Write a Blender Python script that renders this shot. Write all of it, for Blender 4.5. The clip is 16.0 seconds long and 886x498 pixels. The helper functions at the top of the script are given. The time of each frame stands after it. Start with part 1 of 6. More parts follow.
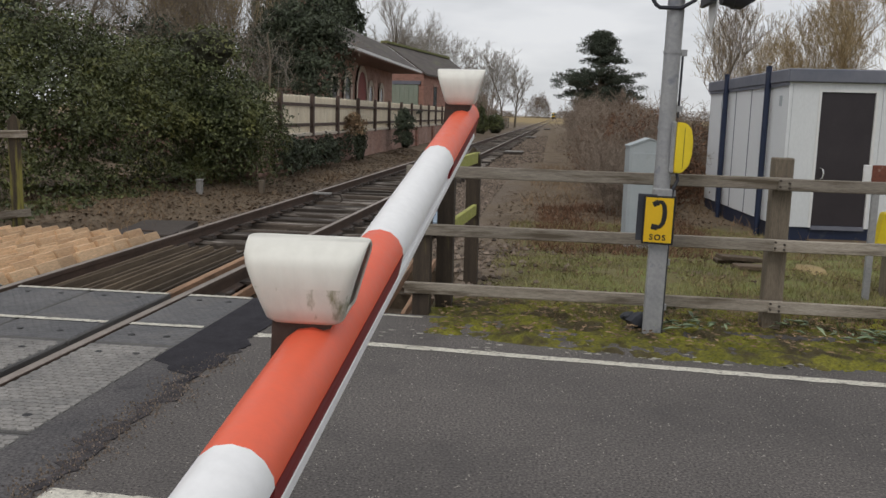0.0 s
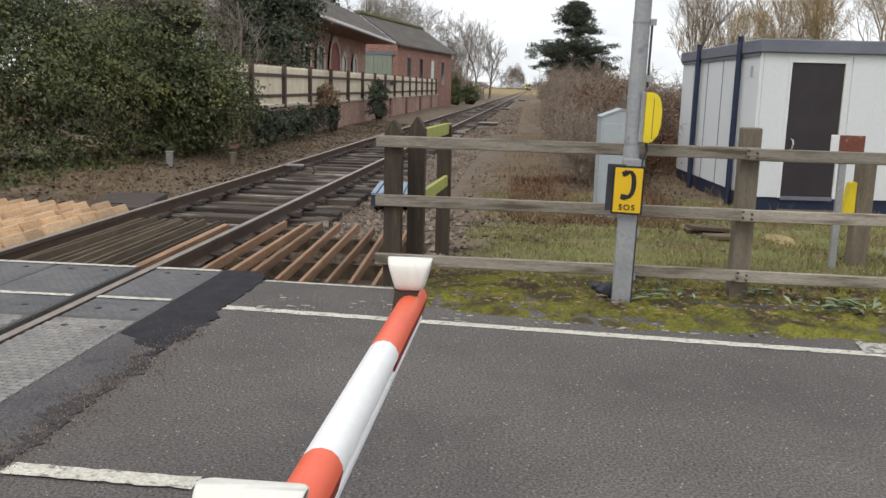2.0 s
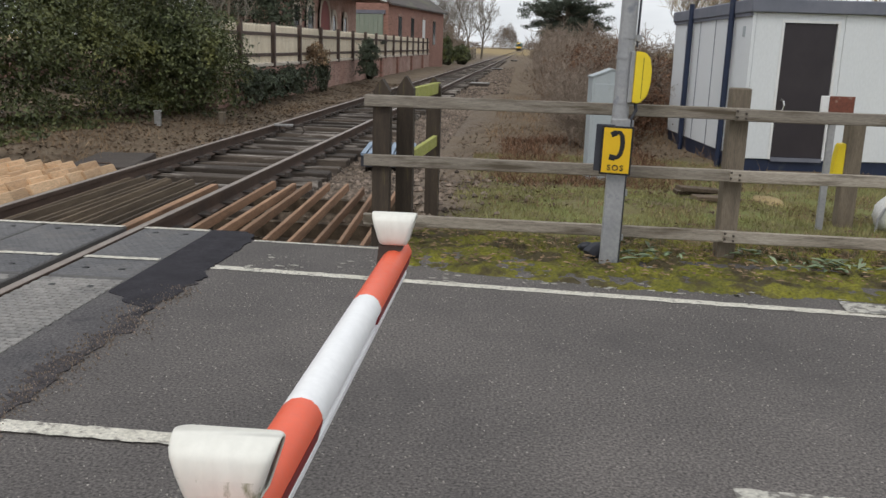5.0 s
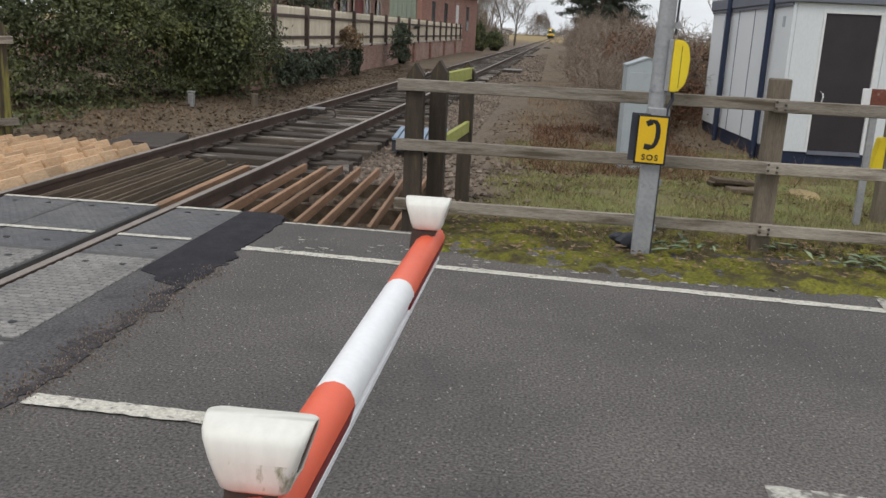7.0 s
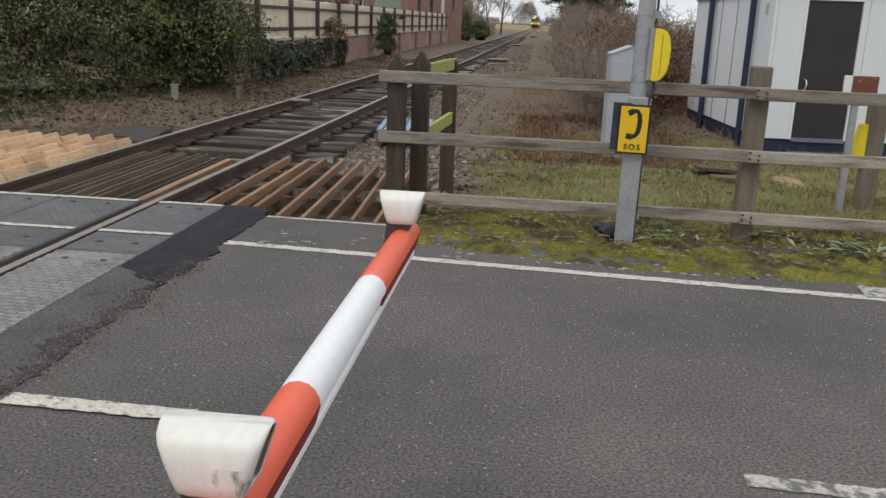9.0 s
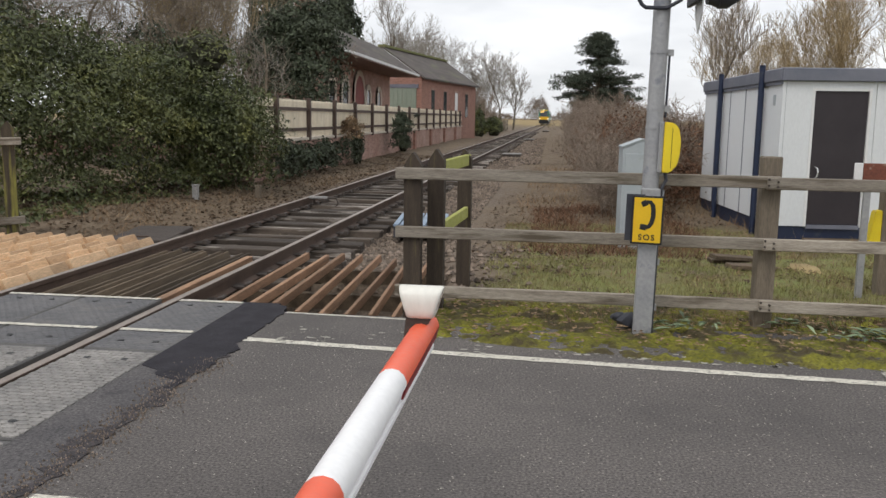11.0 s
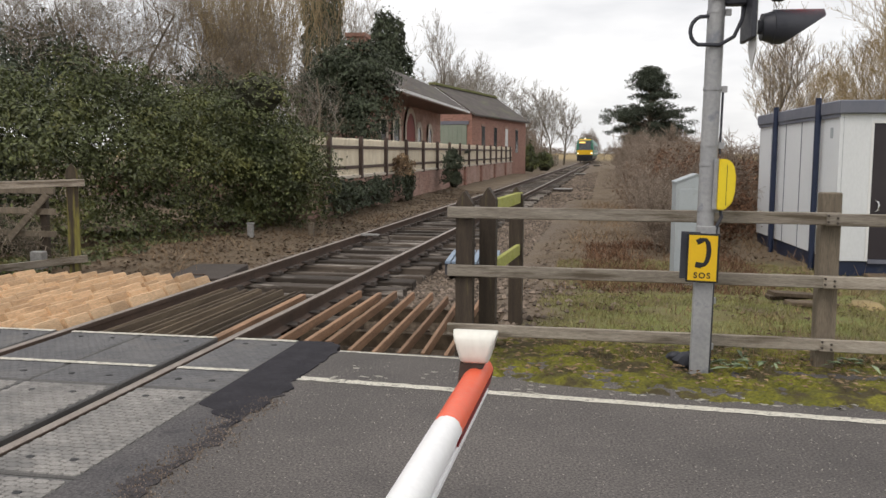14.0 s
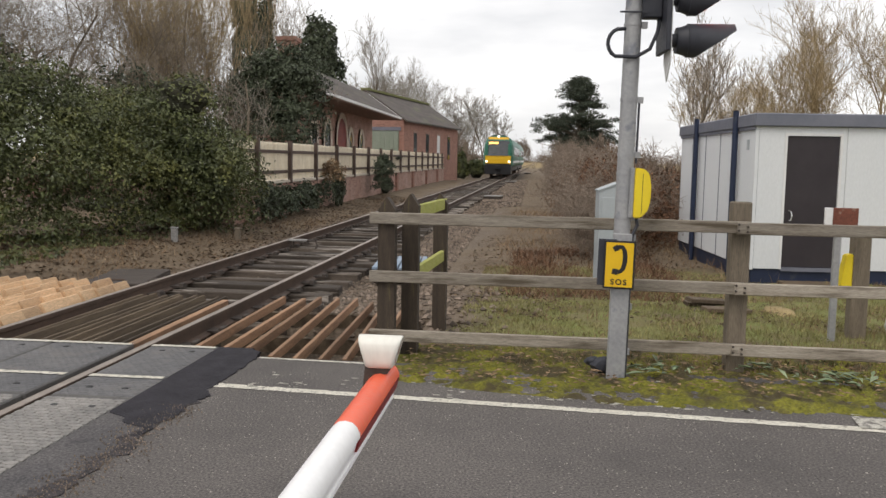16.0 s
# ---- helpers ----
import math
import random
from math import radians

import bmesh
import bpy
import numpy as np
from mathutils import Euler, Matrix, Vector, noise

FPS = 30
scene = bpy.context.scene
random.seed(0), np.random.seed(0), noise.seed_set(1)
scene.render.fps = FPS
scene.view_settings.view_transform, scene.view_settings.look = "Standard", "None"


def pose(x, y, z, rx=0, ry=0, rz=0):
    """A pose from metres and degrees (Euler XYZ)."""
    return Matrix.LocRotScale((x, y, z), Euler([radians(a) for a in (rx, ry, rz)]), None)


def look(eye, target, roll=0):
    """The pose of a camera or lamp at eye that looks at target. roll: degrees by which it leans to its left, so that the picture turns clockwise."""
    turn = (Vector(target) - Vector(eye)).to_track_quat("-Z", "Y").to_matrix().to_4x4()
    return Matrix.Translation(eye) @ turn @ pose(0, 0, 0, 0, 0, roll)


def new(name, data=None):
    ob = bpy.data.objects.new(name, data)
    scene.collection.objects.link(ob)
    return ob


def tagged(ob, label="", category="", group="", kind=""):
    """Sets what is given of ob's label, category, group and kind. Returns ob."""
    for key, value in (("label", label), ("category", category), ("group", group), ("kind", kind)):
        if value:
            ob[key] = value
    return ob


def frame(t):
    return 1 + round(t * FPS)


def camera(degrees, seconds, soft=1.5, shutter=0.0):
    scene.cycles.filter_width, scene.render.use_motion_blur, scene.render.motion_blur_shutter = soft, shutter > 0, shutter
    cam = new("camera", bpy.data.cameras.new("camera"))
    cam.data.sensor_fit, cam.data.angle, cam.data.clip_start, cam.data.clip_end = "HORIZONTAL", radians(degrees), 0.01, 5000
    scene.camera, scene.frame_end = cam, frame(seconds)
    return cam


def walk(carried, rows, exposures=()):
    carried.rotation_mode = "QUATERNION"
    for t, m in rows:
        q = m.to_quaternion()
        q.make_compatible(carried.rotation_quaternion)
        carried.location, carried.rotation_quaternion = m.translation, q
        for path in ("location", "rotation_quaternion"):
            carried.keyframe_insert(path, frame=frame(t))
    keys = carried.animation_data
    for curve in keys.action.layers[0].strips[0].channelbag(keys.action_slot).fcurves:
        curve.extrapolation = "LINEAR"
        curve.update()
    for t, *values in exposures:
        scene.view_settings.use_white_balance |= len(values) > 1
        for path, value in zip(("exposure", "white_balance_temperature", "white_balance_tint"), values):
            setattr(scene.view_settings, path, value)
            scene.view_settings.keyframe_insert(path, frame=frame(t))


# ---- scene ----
cam = camera(54.5, 16.0)
PATH = [
    (0, (2.879, 0.021, 1.462), (2.641, 1.983, 1.159), 1.5),
    (0.5, (2.882, 0.025, 1.467), (2.663, 1.983, 1.125), 2.0),
    (1, (2.892, 0.035, 1.459), (2.688, 1.99, 1.087), 1.8),
    (1.5, (2.903, 0.046, 1.459), (2.707, 1.999, 1.075), 1.9),
    (2, (2.916, 0.038, 1.454), (2.737, 1.997, 1.088), 1.5),
    (2.5, (2.934, 0.04, 1.445), (2.742, 1.989, 1.042), 1.8),
    (3, (2.937, 0.033, 1.456), (2.733, 1.977, 1.033), 0.9),
    (3.5, (2.945, 0.029, 1.448), (2.727, 1.97, 1.018), 1.1),
    (4, (2.939, 0.026, 1.445), (2.754, 1.968, 1.005), 1.7),
    (4.2, (2.94, 0.02, 1.447), (2.788, 1.969, 1.023), 1.9),
    (6.3, (2.933, 0.068, 1.442), (2.771, 1.996, 0.929), 1.4),
    (6.5, (2.932, 0.07, 1.441), (2.77, 1.999, 0.936), 1.4),
    (7, (2.92, 0.055, 1.438), (2.703, 1.983, 0.952), 2.7),
    (7.5, (2.918, 0.073, 1.434), (2.728, 1.995, 0.915), 3.1),
    (8, (2.923, 0.074, 1.438), (2.73, 1.994, 0.914), 2.6),
    (10.3, (2.993, 0.048, 1.453), (2.857, 2.0, 1.039), 0.3),
    (10.5, (2.974, 0.029, 1.453), (2.858, 1.988, 1.067), -0.7),
    (11, (2.958, 0.033, 1.457), (2.718, 1.997, 1.161), 0.9),
    (11.5, (2.961, 0.059, 1.456), (2.711, 2.018, 1.136), 1.6),
    (12, (2.976, 0.051, 1.477), (2.64, 2.002, 1.195), 0.8),
    (12.5, (3.013, 0.029, 1.494), (2.578, 1.973, 1.313), -0.2),
    (13, (3.001, 0.06, 1.485), (2.483, 1.984, 1.305), 0.0),
    (13.5, (2.955, 0.047, 1.486), (2.51, 1.985, 1.274), 0.6),
    (14, (2.95, 0.028, 1.484), (2.591, 1.983, 1.268), 0.2),
    (14.5, (2.953, 0.002, 1.483), (2.695, 1.973, 1.264), 0.0),
    (15, (2.948, -0.011, 1.483), (2.743, 1.962, 1.228), 0.1),
    (15.5, (2.989, -0.001, 1.494), (2.744, 1.973, 1.285), -0.1),
    (16, (3.026, 0.032, 1.483), (2.822, 2.011, 1.283), 1.0),
]
walk(cam, [(t, look(eye, target, roll)) for t, eye, target, roll in PATH],
     exposures=[(0.0, -0.33, 6600, 11), (0.5, -0.2, 6600, 11), (1.0, 0.0, 6600, 11), (1.5, 0.16, 6600, 11), (2.0, 0.22, 6550, 10), (2.5, 0.28, 6550, 10), (3.0, 0.35, 6500, 10), (3.5, 0.17, 6500, 10), (4.0, -0.03, 6500, 10), (6.5, 0.0, 6450, 10),
                (8.0, -0.03, 6450, 10), (10.5, 0.0, 6450, 10), (11.0, 0.08, 6600, 11), (11.5, 0.12, 6750, 11.5), (16.0, 0.14, 6850, 12)])

# ---- world, sun ----
world = bpy.data.worlds.new("overcast")
scene.world = world
world.use_nodes = True
wn, wl = world.node_tree.nodes, world.node_tree.links
wn.clear()
w_out, w_bg, w_sky = wn.new("ShaderNodeOutputWorld"), wn.new("ShaderNodeBackground"), wn.new("ShaderNodeTexSky")
w_sky.sky_type, w_sky.sun_disc = "NISHITA", False
w_sky.sun_elevation, w_sky.sun_rotation = radians(52), radians(210)
w_co, w_map, w_no = wn.new("ShaderNodeTexCoord"), wn.new("ShaderNodeMapping"), wn.new("ShaderNodeTexNoise")
w_map.inputs["Scale"].default_value = (1.6, 1.6, 6.0)
w_no.inputs["Scale"].default_value, w_no.inputs["Detail"].default_value = 2.2, 5
w_ramp = wn.new("ShaderNodeValToRGB")
w_ramp.color_ramp.elements[0].position, w_ramp.color_ramp.elements[0].color = 0.36, (5.5, 5.75, 6.1, 1)
w_ramp.color_ramp.elements[1].position, w_ramp.color_ramp.elements[1].color = 0.62, (7.9, 8.1, 8.35, 1)
w_mix = wn.new("ShaderNodeMix")
w_mix.data_type = "RGBA"
w_mix.inputs["Factor"].default_value = 0.93
wl.new(w_co.outputs["Generated"], w_map.inputs["Vector"])
wl.new(w_map.outputs["Vector"], w_no.inputs["Vector"])
wl.new(w_no.outputs["Fac"], w_ramp.inputs["Fac"])
wl.new(w_sky.outputs["Color"], w_mix.inputs["A"])
wl.new(w_ramp.outputs["Color"], w_mix.inputs["B"])
wl.new(w_mix.outputs["Result"], w_bg.inputs["Color"])
w_bg.inputs["Strength"].default_value = 0.125
wl.new(w_bg.outputs["Background"], w_out.inputs["Surface"])

sun = new("sun", bpy.data.lights.new("sun", "SUN"))
sun.data.energy, sun.data.angle, sun.data.color = 1.1, radians(25), (1.0, 0.97, 0.93)
sun.matrix_world = look((-7, -12, 18), (0, 0, 0))


# ---- materials ----
def surf(name, c1, c2, scale=4.0, rough=0.8, fine=60.0, bump=0.3, metal=0.0, vary=0.0, island=0.0, dirt=None,
         dirt_scale=1.5, dirt_at=(0.52, 0.7), stretch=(1, 1, 1), spec=0.4, dist=0.01, grit=0.28):
    """Two colours blended by a coarse noise, a fine grain in tone and relief, and optional patches of dirt."""
    m = bpy.data.materials.new(name)
    m.use_nodes = True
    n, l = m.node_tree.nodes, m.node_tree.links
    b = n["Principled BSDF"]
    b.inputs["Metallic"].default_value, b.inputs["Specular IOR Level"].default_value = metal, spec
    co, mp = n.new("ShaderNodeTexCoord"), n.new("ShaderNodeMapping")
    mp.inputs["Scale"].default_value = stretch
    l.new(co.outputs["Object"], mp.inputs["Vector"])
    if vary:
        info, shift = n.new("ShaderNodeObjectInfo"), n.new("ShaderNodeVectorMath")
        shift.operation = "SCALE"
        shift.inputs[0].default_value = (17.0, 29.0, 43.0)
        l.new(info.outputs["Random"], shift.inputs["Scale"])
        l.new(shift.outputs["Vector"], mp.inputs["Location"])

    def noise_at(s, det):
        q = n.new("ShaderNodeTexNoise")
        q.inputs["Scale"].default_value, q.inputs["Detail"].default_value, q.inputs["Roughness"].default_value = s, det, 0.62
        l.new(mp.outputs["Vector"], q.inputs["Vector"])
        return q

    def mixed(a, c, fac, kind="MIX"):
        q = n.new("ShaderNodeMix")
        q.data_type, q.blend_type = "RGBA", kind
        for slot, v in (("A", a), ("B", c)):
            if isinstance(v, tuple):
                q.inputs[slot].default_value = (*v, 1)
            else:
                l.new(v, q.inputs[slot])
        if isinstance(fac, float):
            q.inputs["Factor"].default_value = fac
        else:
            l.new(fac, q.inputs["Factor"])
        return q.outputs["Result"]

    def ranged(src, a, c, lo, hi):
        q = n.new("ShaderNodeMapRange")
        for i, v in enumerate((a, c, lo, hi)):
            q.inputs[i + 1].default_value = v
        l.new(src, q.inputs[0])
        return q.outputs[0]

    big, small = noise_at(scale, 5), noise_at(fine, 4)
    col = mixed(c1, c2, ranged(big.outputs["Fac"], 0.32, 0.68, 0, 1))
    grain = ranged(small.outputs["Fac"], 0.3, 0.7, 1 - grit, 1 + grit)
    hsv = n.new("ShaderNodeHueSaturation")
    l.new(col, hsv.inputs["Color"])
    value = grain
    for amount, node, out in ((vary, "ShaderNodeObjectInfo", "Random"), (island, "ShaderNodeNewGeometry", "Random Per Island")):
        if amount:
            rnd = n.new(node)
            mul = n.new("ShaderNodeMath")
            mul.operation = "MULTIPLY"
            l.new(value, mul.inputs[0])
            l.new(ranged(rnd.outputs[out], 0, 1, 1 - amount, 1 + amount), mul.inputs[1])
            value = mul.outputs[0]
    l.new(value, hsv.inputs["Value"])
    col = hsv.outputs["Color"]
    if dirt:
        dn = noise_at(dirt_scale, 7)
        col = mixed(col, dirt, ranged(dn.outputs["Fac"], *dirt_at, 0, 0.9))
    l.new(col, b.inputs["Base Color"])
    l.new(ranged(small.outputs["Fac"], 0.2, 0.8, max(0.05, rough - 0.12), min(1, rough + 0.12)), b.inputs["Roughness"])
    if bump:
        bp = n.new("ShaderNodeBump")
        bp.inputs["Strength"].default_value, bp.inputs["Distance"].default_value = bump, dist
        l.new(small.outputs["Fac"], bp.inputs["Height"])
        l.new(bp.outputs["Normal"], b.inputs["Normal"])
    return m


def glow(name, colour, strength):
    m = bpy.data.materials.new(name)
    m.use_nodes = True
    b = m.node_tree.nodes["Principled BSDF"]
    b.inputs["Base Color"].default_value = (*colour, 1)
    b.inputs["Emission Color"].default_value, b.inputs["Emission Strength"].default_value = (*colour, 1), strength
    return m


def brickwork(name, c1, c2, mortar, width=0.225, height=0.075):
    """Brick courses at true size on walls that face along x or y."""
    m = surf(name, c1, c2, 0.8, 0.9, 40, 0.2)
    n, l = m.node_tree.nodes, m.node_tree.links
    b = n["Principled BSDF"]
    co, sep, add, com = n.new("ShaderNodeTexCoord"), n.new("ShaderNodeSeparateXYZ"), n.new("ShaderNodeMath"), n.new("ShaderNodeCombineXYZ")
    l.new(co.outputs["Object"], sep.inputs[0])
    l.new(sep.outputs["X"], add.inputs[0])
    l.new(sep.outputs["Y"], add.inputs[1])
    l.new(add.outputs[0], com.inputs["X"])
    l.new(sep.outputs["Z"], com.inputs["Y"])
    br = n.new("ShaderNodeTexBrick")
    br.inputs["Scale"].default_value = 1.0
    br.inputs["Brick Width"].default_value, br.inputs["Row Height"].default_value = width, height
    br.inputs["Mortar Size"].default_value = 0.008
    br.inputs["Color1"].default_value, br.inputs["Color2"].default_value = (1.15, 1.1, 1.1, 1), (0.72, 0.7, 0.7, 1)
    br.inputs["Mortar"].default_value = (*mortar, 1)
    l.new(com.outputs[0], br.inputs["Vector"])
    old = b.inputs["Base Color"].links[0].from_socket
    mx = n.new("ShaderNodeMix")
    mx.data_type, mx.blend_type = "RGBA", "MULTIPLY"
    mx.inputs["Factor"].default_value = 1.0
    l.new(old, mx.inputs["A"])
    l.new(br.outputs["Color"], mx.inputs["B"])
    l.new(mx.outputs["Result"], b.inputs["Base Color"])
    return m


M = {
    "asphalt": surf("asphalt", (0.084, 0.076, 0.072), (0.136, 0.122, 0.113), 0.55, 0.88, 78, 0.1, dirt=(0.05, 0.046, 0.046), dirt_scale=1.3, dirt_at=(0.54, 0.9), grit=0.8, dist=0.003),
    "chip": surf("pale_stone_chip", (0.16, 0.145, 0.13), (0.3, 0.28, 0.25), 9, 0.9, 60, 0.0, island=0.6),
    "seam_grit": surf("dark_gritty_tar", (0.03, 0.026, 0.029), (0.075, 0.066, 0.066), 14, 0.85, 90, 0.6, grit=0.8, dist=0.006, spec=0.3),
    "new_asphalt": surf("new_asphalt", (0.017, 0.016, 0.02), (0.036, 0.033, 0.04), 6, 0.8, 90, 0.8, grit=0.6, spec=0.25, dist=0.008),
    "rubber": surf("rubber_panel", (0.09, 0.087, 0.085), (0.135, 0.13, 0.124), 2, 0.7, 90, 0.25, vary=0.15),
    "tread": surf("panel_tread", (0.18, 0.172, 0.163), (0.29, 0.275, 0.255), 1.6, 0.75, 60, 0.25, island=0.12, dirt=(0.13, 0.128, 0.125), dirt_scale=2.2, dirt_at=(0.5, 0.7)),
    "tread_dark": surf("far_panel_tread", (0.1, 0.1, 0.105), (0.15, 0.147, 0.147), 1.6, 0.7, 60, 0.25, island=0.1, dirt=(0.2, 0.185, 0.165), dirt_scale=2.2, dirt_at=(0.56, 0.8)),
    "old_seal": surf("old_asphalt_seal", (0.07, 0.066, 0.068), (0.115, 0.106, 0.104), 1.8, 0.85, 70, 0.4, dirt=(0.03, 0.027, 0.032), dirt_scale=3.4, dirt_at=(0.6, 0.74), grit=0.7, dist=0.004),
    "lichen_spot": surf("pale_lichen_spot", (0.3, 0.29, 0.25), (0.4, 0.38, 0.33), 9, 0.9, 60, 0.2, island=0.25),
    "bracken": surf("dead_bracken", (0.11, 0.055, 0.032), (0.19, 0.105, 0.06), 1.2, 0.95, 9, 0.0, island=0.5),
    "line": surf("road_paint", (0.5, 0.475, 0.4), (0.64, 0.61, 0.53), 5, 0.8, 70, 0.2, dirt=(0.17, 0.152, 0.135), dirt_scale=24, dirt_at=(0.55, 0.64), grit=0.3),
    "rail": surf("rail_side", (0.07, 0.048, 0.037), (0.115, 0.075, 0.055), 3, 0.75, 60, 0.4),
    "rail_top": surf("rail_head", (0.36, 0.31, 0.27), (0.27, 0.22, 0.19), 4, 0.42, 60, 0.1, metal=0.35),
    "slat_new": surf("new_timber", (0.52, 0.335, 0.19), (0.63, 0.435, 0.265), 3, 0.75, 25, 0.25, vary=0.2, stretch=(6, 0.7, 6), dirt=(0.33, 0.2, 0.1), dirt_scale=2, dirt_at=(0.58, 0.72)),
    "slat_mid": surf("weathered_orange_timber", (0.33, 0.195, 0.115), (0.22, 0.128, 0.076), 3, 0.8, 25, 0.3, vary=0.3, stretch=(6, 0.7, 6), dirt=(0.13, 0.085, 0.055), dirt_scale=1.6, dirt_at=(0.56, 0.72)),
    "slat_old": surf("old_dark_timber", (0.07, 0.05, 0.033), (0.125, 0.092, 0.06), 3, 0.85, 30, 0.5, vary=0.45, stretch=(6, 0.7, 6)),
    "sleeper": surf("sleeper_timber", (0.045, 0.035, 0.028), (0.105, 0.084, 0.066), 2.5, 0.85, 30, 0.5, vary=0.45, stretch=(0.7, 6, 6), dirt=(0.48, 0.43, 0.38), dirt_scale=1.4, dirt_at=(0.56, 0.66)),
    "fence": surf("weathered_fence_timber", (0.235, 0.2, 0.16), (0.36, 0.32, 0.265), 3, 0.85, 35, 0.4, vary=0.22, stretch=(0.6, 6, 6), dirt=(0.085, 0.065, 0.042), dirt_scale=2.6, dirt_at=(0.5, 0.64)),
    "post": surf("old_post_timber", (0.14, 0.115, 0.085), (0.22, 0.18, 0.135), 3, 0.88, 35, 0.4, vary=0.15, stretch=(6, 6, 0.6), dirt=(0.3, 0.3, 0.1), dirt_scale=2.2, dirt_at=(0.66, 0.8)),
    "post_dark": surf("dark_creosoted_post", (0.04, 0.03, 0.022), (0.075, 0.056, 0.04), 3, 0.85, 35, 0.4, stretch=(6, 6, 0.6), dirt=(0.22, 0.2, 0.06), dirt_scale=3, dirt_at=(0.62, 0.75)),
    "post_lichen": surf("lichen_grown_post", (0.045, 0.036, 0.026), (0.085, 0.066, 0.045), 3, 0.88, 35, 0.4, stretch=(6, 6, 0.5), dirt=(0.3, 0.28, 0.06), dirt_scale=1.7, dirt_at=(0.48, 0.64)),
    "lichen": surf("lichen_timber", (0.33, 0.35, 0.08), (0.42, 0.41, 0.14), 6, 0.9, 60, 0.5, dirt=(0.14, 0.12, 0.07), dirt_scale=6, dirt_at=(0.58, 0.75)),
    "galv": surf("galvanised_steel", (0.31, 0.315, 0.325), (0.4, 0.4, 0.4), 5, 0.55, 40, 0.12, metal=0.3, dirt=(0.22, 0.235, 0.265), dirt_scale=7, dirt_at=(0.56, 0.66), grit=0.1),
    "yellow": surf("yellow_plastic", (0.86, 0.66, 0.03), (0.8, 0.6, 0.03), 6, 0.45, 50, 0.05, dirt=(0.5, 0.4, 0.06), dirt_scale=9, dirt_at=(0.66, 0.85), grit=0.04),
    "sign_yellow": surf("sign_yellow", (0.8, 0.5, 0.015), (0.75, 0.46, 0.015), 6, 0.5, 50, 0.03, grit=0.04),
    "black": surf("black_paint", (0.012, 0.012, 0.014), (0.02, 0.02, 0.022), 6, 0.5, 60, 0.1, grit=0.04),
    "hood": surf("dark_hood_plastic", (0.03, 0.032, 0.042), (0.05, 0.052, 0.062), 6, 0.5, 60, 0.1, grit=0.04),
    "cabinet": surf("grey_cabinet_paint", (0.36, 0.4, 0.42), (0.42, 0.45, 0.465), 3, 0.55, 50, 0.08, dirt=(0.28, 0.3, 0.28), dirt_scale=4, dirt_at=(0.6, 0.8), grit=0.04),
    "cabin_wall": surf("cabin_panel", (0.7, 0.72, 0.735), (0.745, 0.76, 0.77), 0.8, 0.5, 40, 0.03, vary=0.03, dirt=(0.6, 0.6, 0.58), dirt_scale=2.5, dirt_at=(0.66, 0.9), stretch=(1, 1, 0.4), grit=0.04),
    "cabin_trim": surf("cabin_fascia", (0.14, 0.15, 0.185), (0.19, 0.195, 0.23), 3, 0.55, 50, 0.08, grit=0.04),
    "navy": surf("navy_paint", (0.014, 0.022, 0.05), (0.022, 0.032, 0.068), 3, 0.5, 50, 0.08, dirt=(0.09, 0.09, 0.085), dirt_scale=3, dirt_at=(0.62, 0.8), grit=0.04),
    "door": surf("brown_door", (0.03, 0.024, 0.028), (0.042, 0.034, 0.038), 2, 0.45, 60, 0.05, grit=0.04),
    "chrome": surf("polished_metal", (0.75, 0.75, 0.74), (0.8, 0.8, 0.8), 4, 0.2, 60, 0.02, metal=0.9, grit=0.04),
    "frame_white": surf("white_trim", (0.72, 0.72, 0.71), (0.78, 0.78, 0.77), 4, 0.5, 60, 0.05, grit=0.04),
    "brick": brickwork("red_brick", (0.31, 0.172, 0.13), (0.37, 0.21, 0.165), (0.95, 1.0, 1.0)),
    "brick_pale": brickwork("pale_red_brick", (0.43, 0.3, 0.25), (0.32, 0.19, 0.15), (1.1, 1.15, 1.15)),
    "slate": surf("roof_slate", (0.082, 0.07, 0.064), (0.125, 0.108, 0.098), 1.2, 0.88, 20, 0.3, stretch=(1, 0.6, 3), dirt=(0.15, 0.16, 0.09), dirt_scale=0.5, dirt_at=(0.55, 0.75)),
    "moss_roof": surf("mossy_ridge", (0.16, 0.17, 0.06), (0.2, 0.2, 0.09), 2, 0.9, 20, 0.3),
    "stone": surf("pale_stone", (0.5, 0.44, 0.36), (0.58, 0.52, 0.44), 2, 0.85, 30, 0.2),
    "soffit": surf("brown_boarded_soffit", (0.13, 0.085, 0.062), (0.18, 0.12, 0.09), 2, 0.85, 30, 0.2, stretch=(4, 0.5, 1)),
    "red_door": surf("dark_red_door", (0.18, 0.028, 0.022), (0.23, 0.035, 0.028), 2, 0.6, 40, 0.1),
    "green_door": surf("grey_green_door", (0.22, 0.27, 0.21), (0.27, 0.31, 0.25), 2, 0.7, 40, 0.1, stretch=(4, 4, 0.5)),
    "pale": surf("cream_pale_paint", (0.64, 0.56, 0.42), (0.74, 0.67, 0.53), 2, 0.7, 30, 0.1, vary=0.06, island=0.06, grit=0.1),
    "fence_dark": surf("brown_fence_paint", (0.075, 0.052, 0.042), (0.11, 0.075, 0.06), 2, 0.75, 30, 0.2),
    "leaf": surf("hedge_leaf", (0.052, 0.066, 0.024), (0.112, 0.125, 0.044), 1.1, 0.45, 9, 0.0, island=0.5, spec=0.4, dirt=(0.26, 0.255, 0.07), dirt_scale=1.0, dirt_at=(0.53, 0.76)),
    "pale_leaf": surf("grey_green_leaf", (0.12, 0.17, 0.09), (0.22, 0.26, 0.16), 4, 0.6, 20, 0.0, island=0.4),
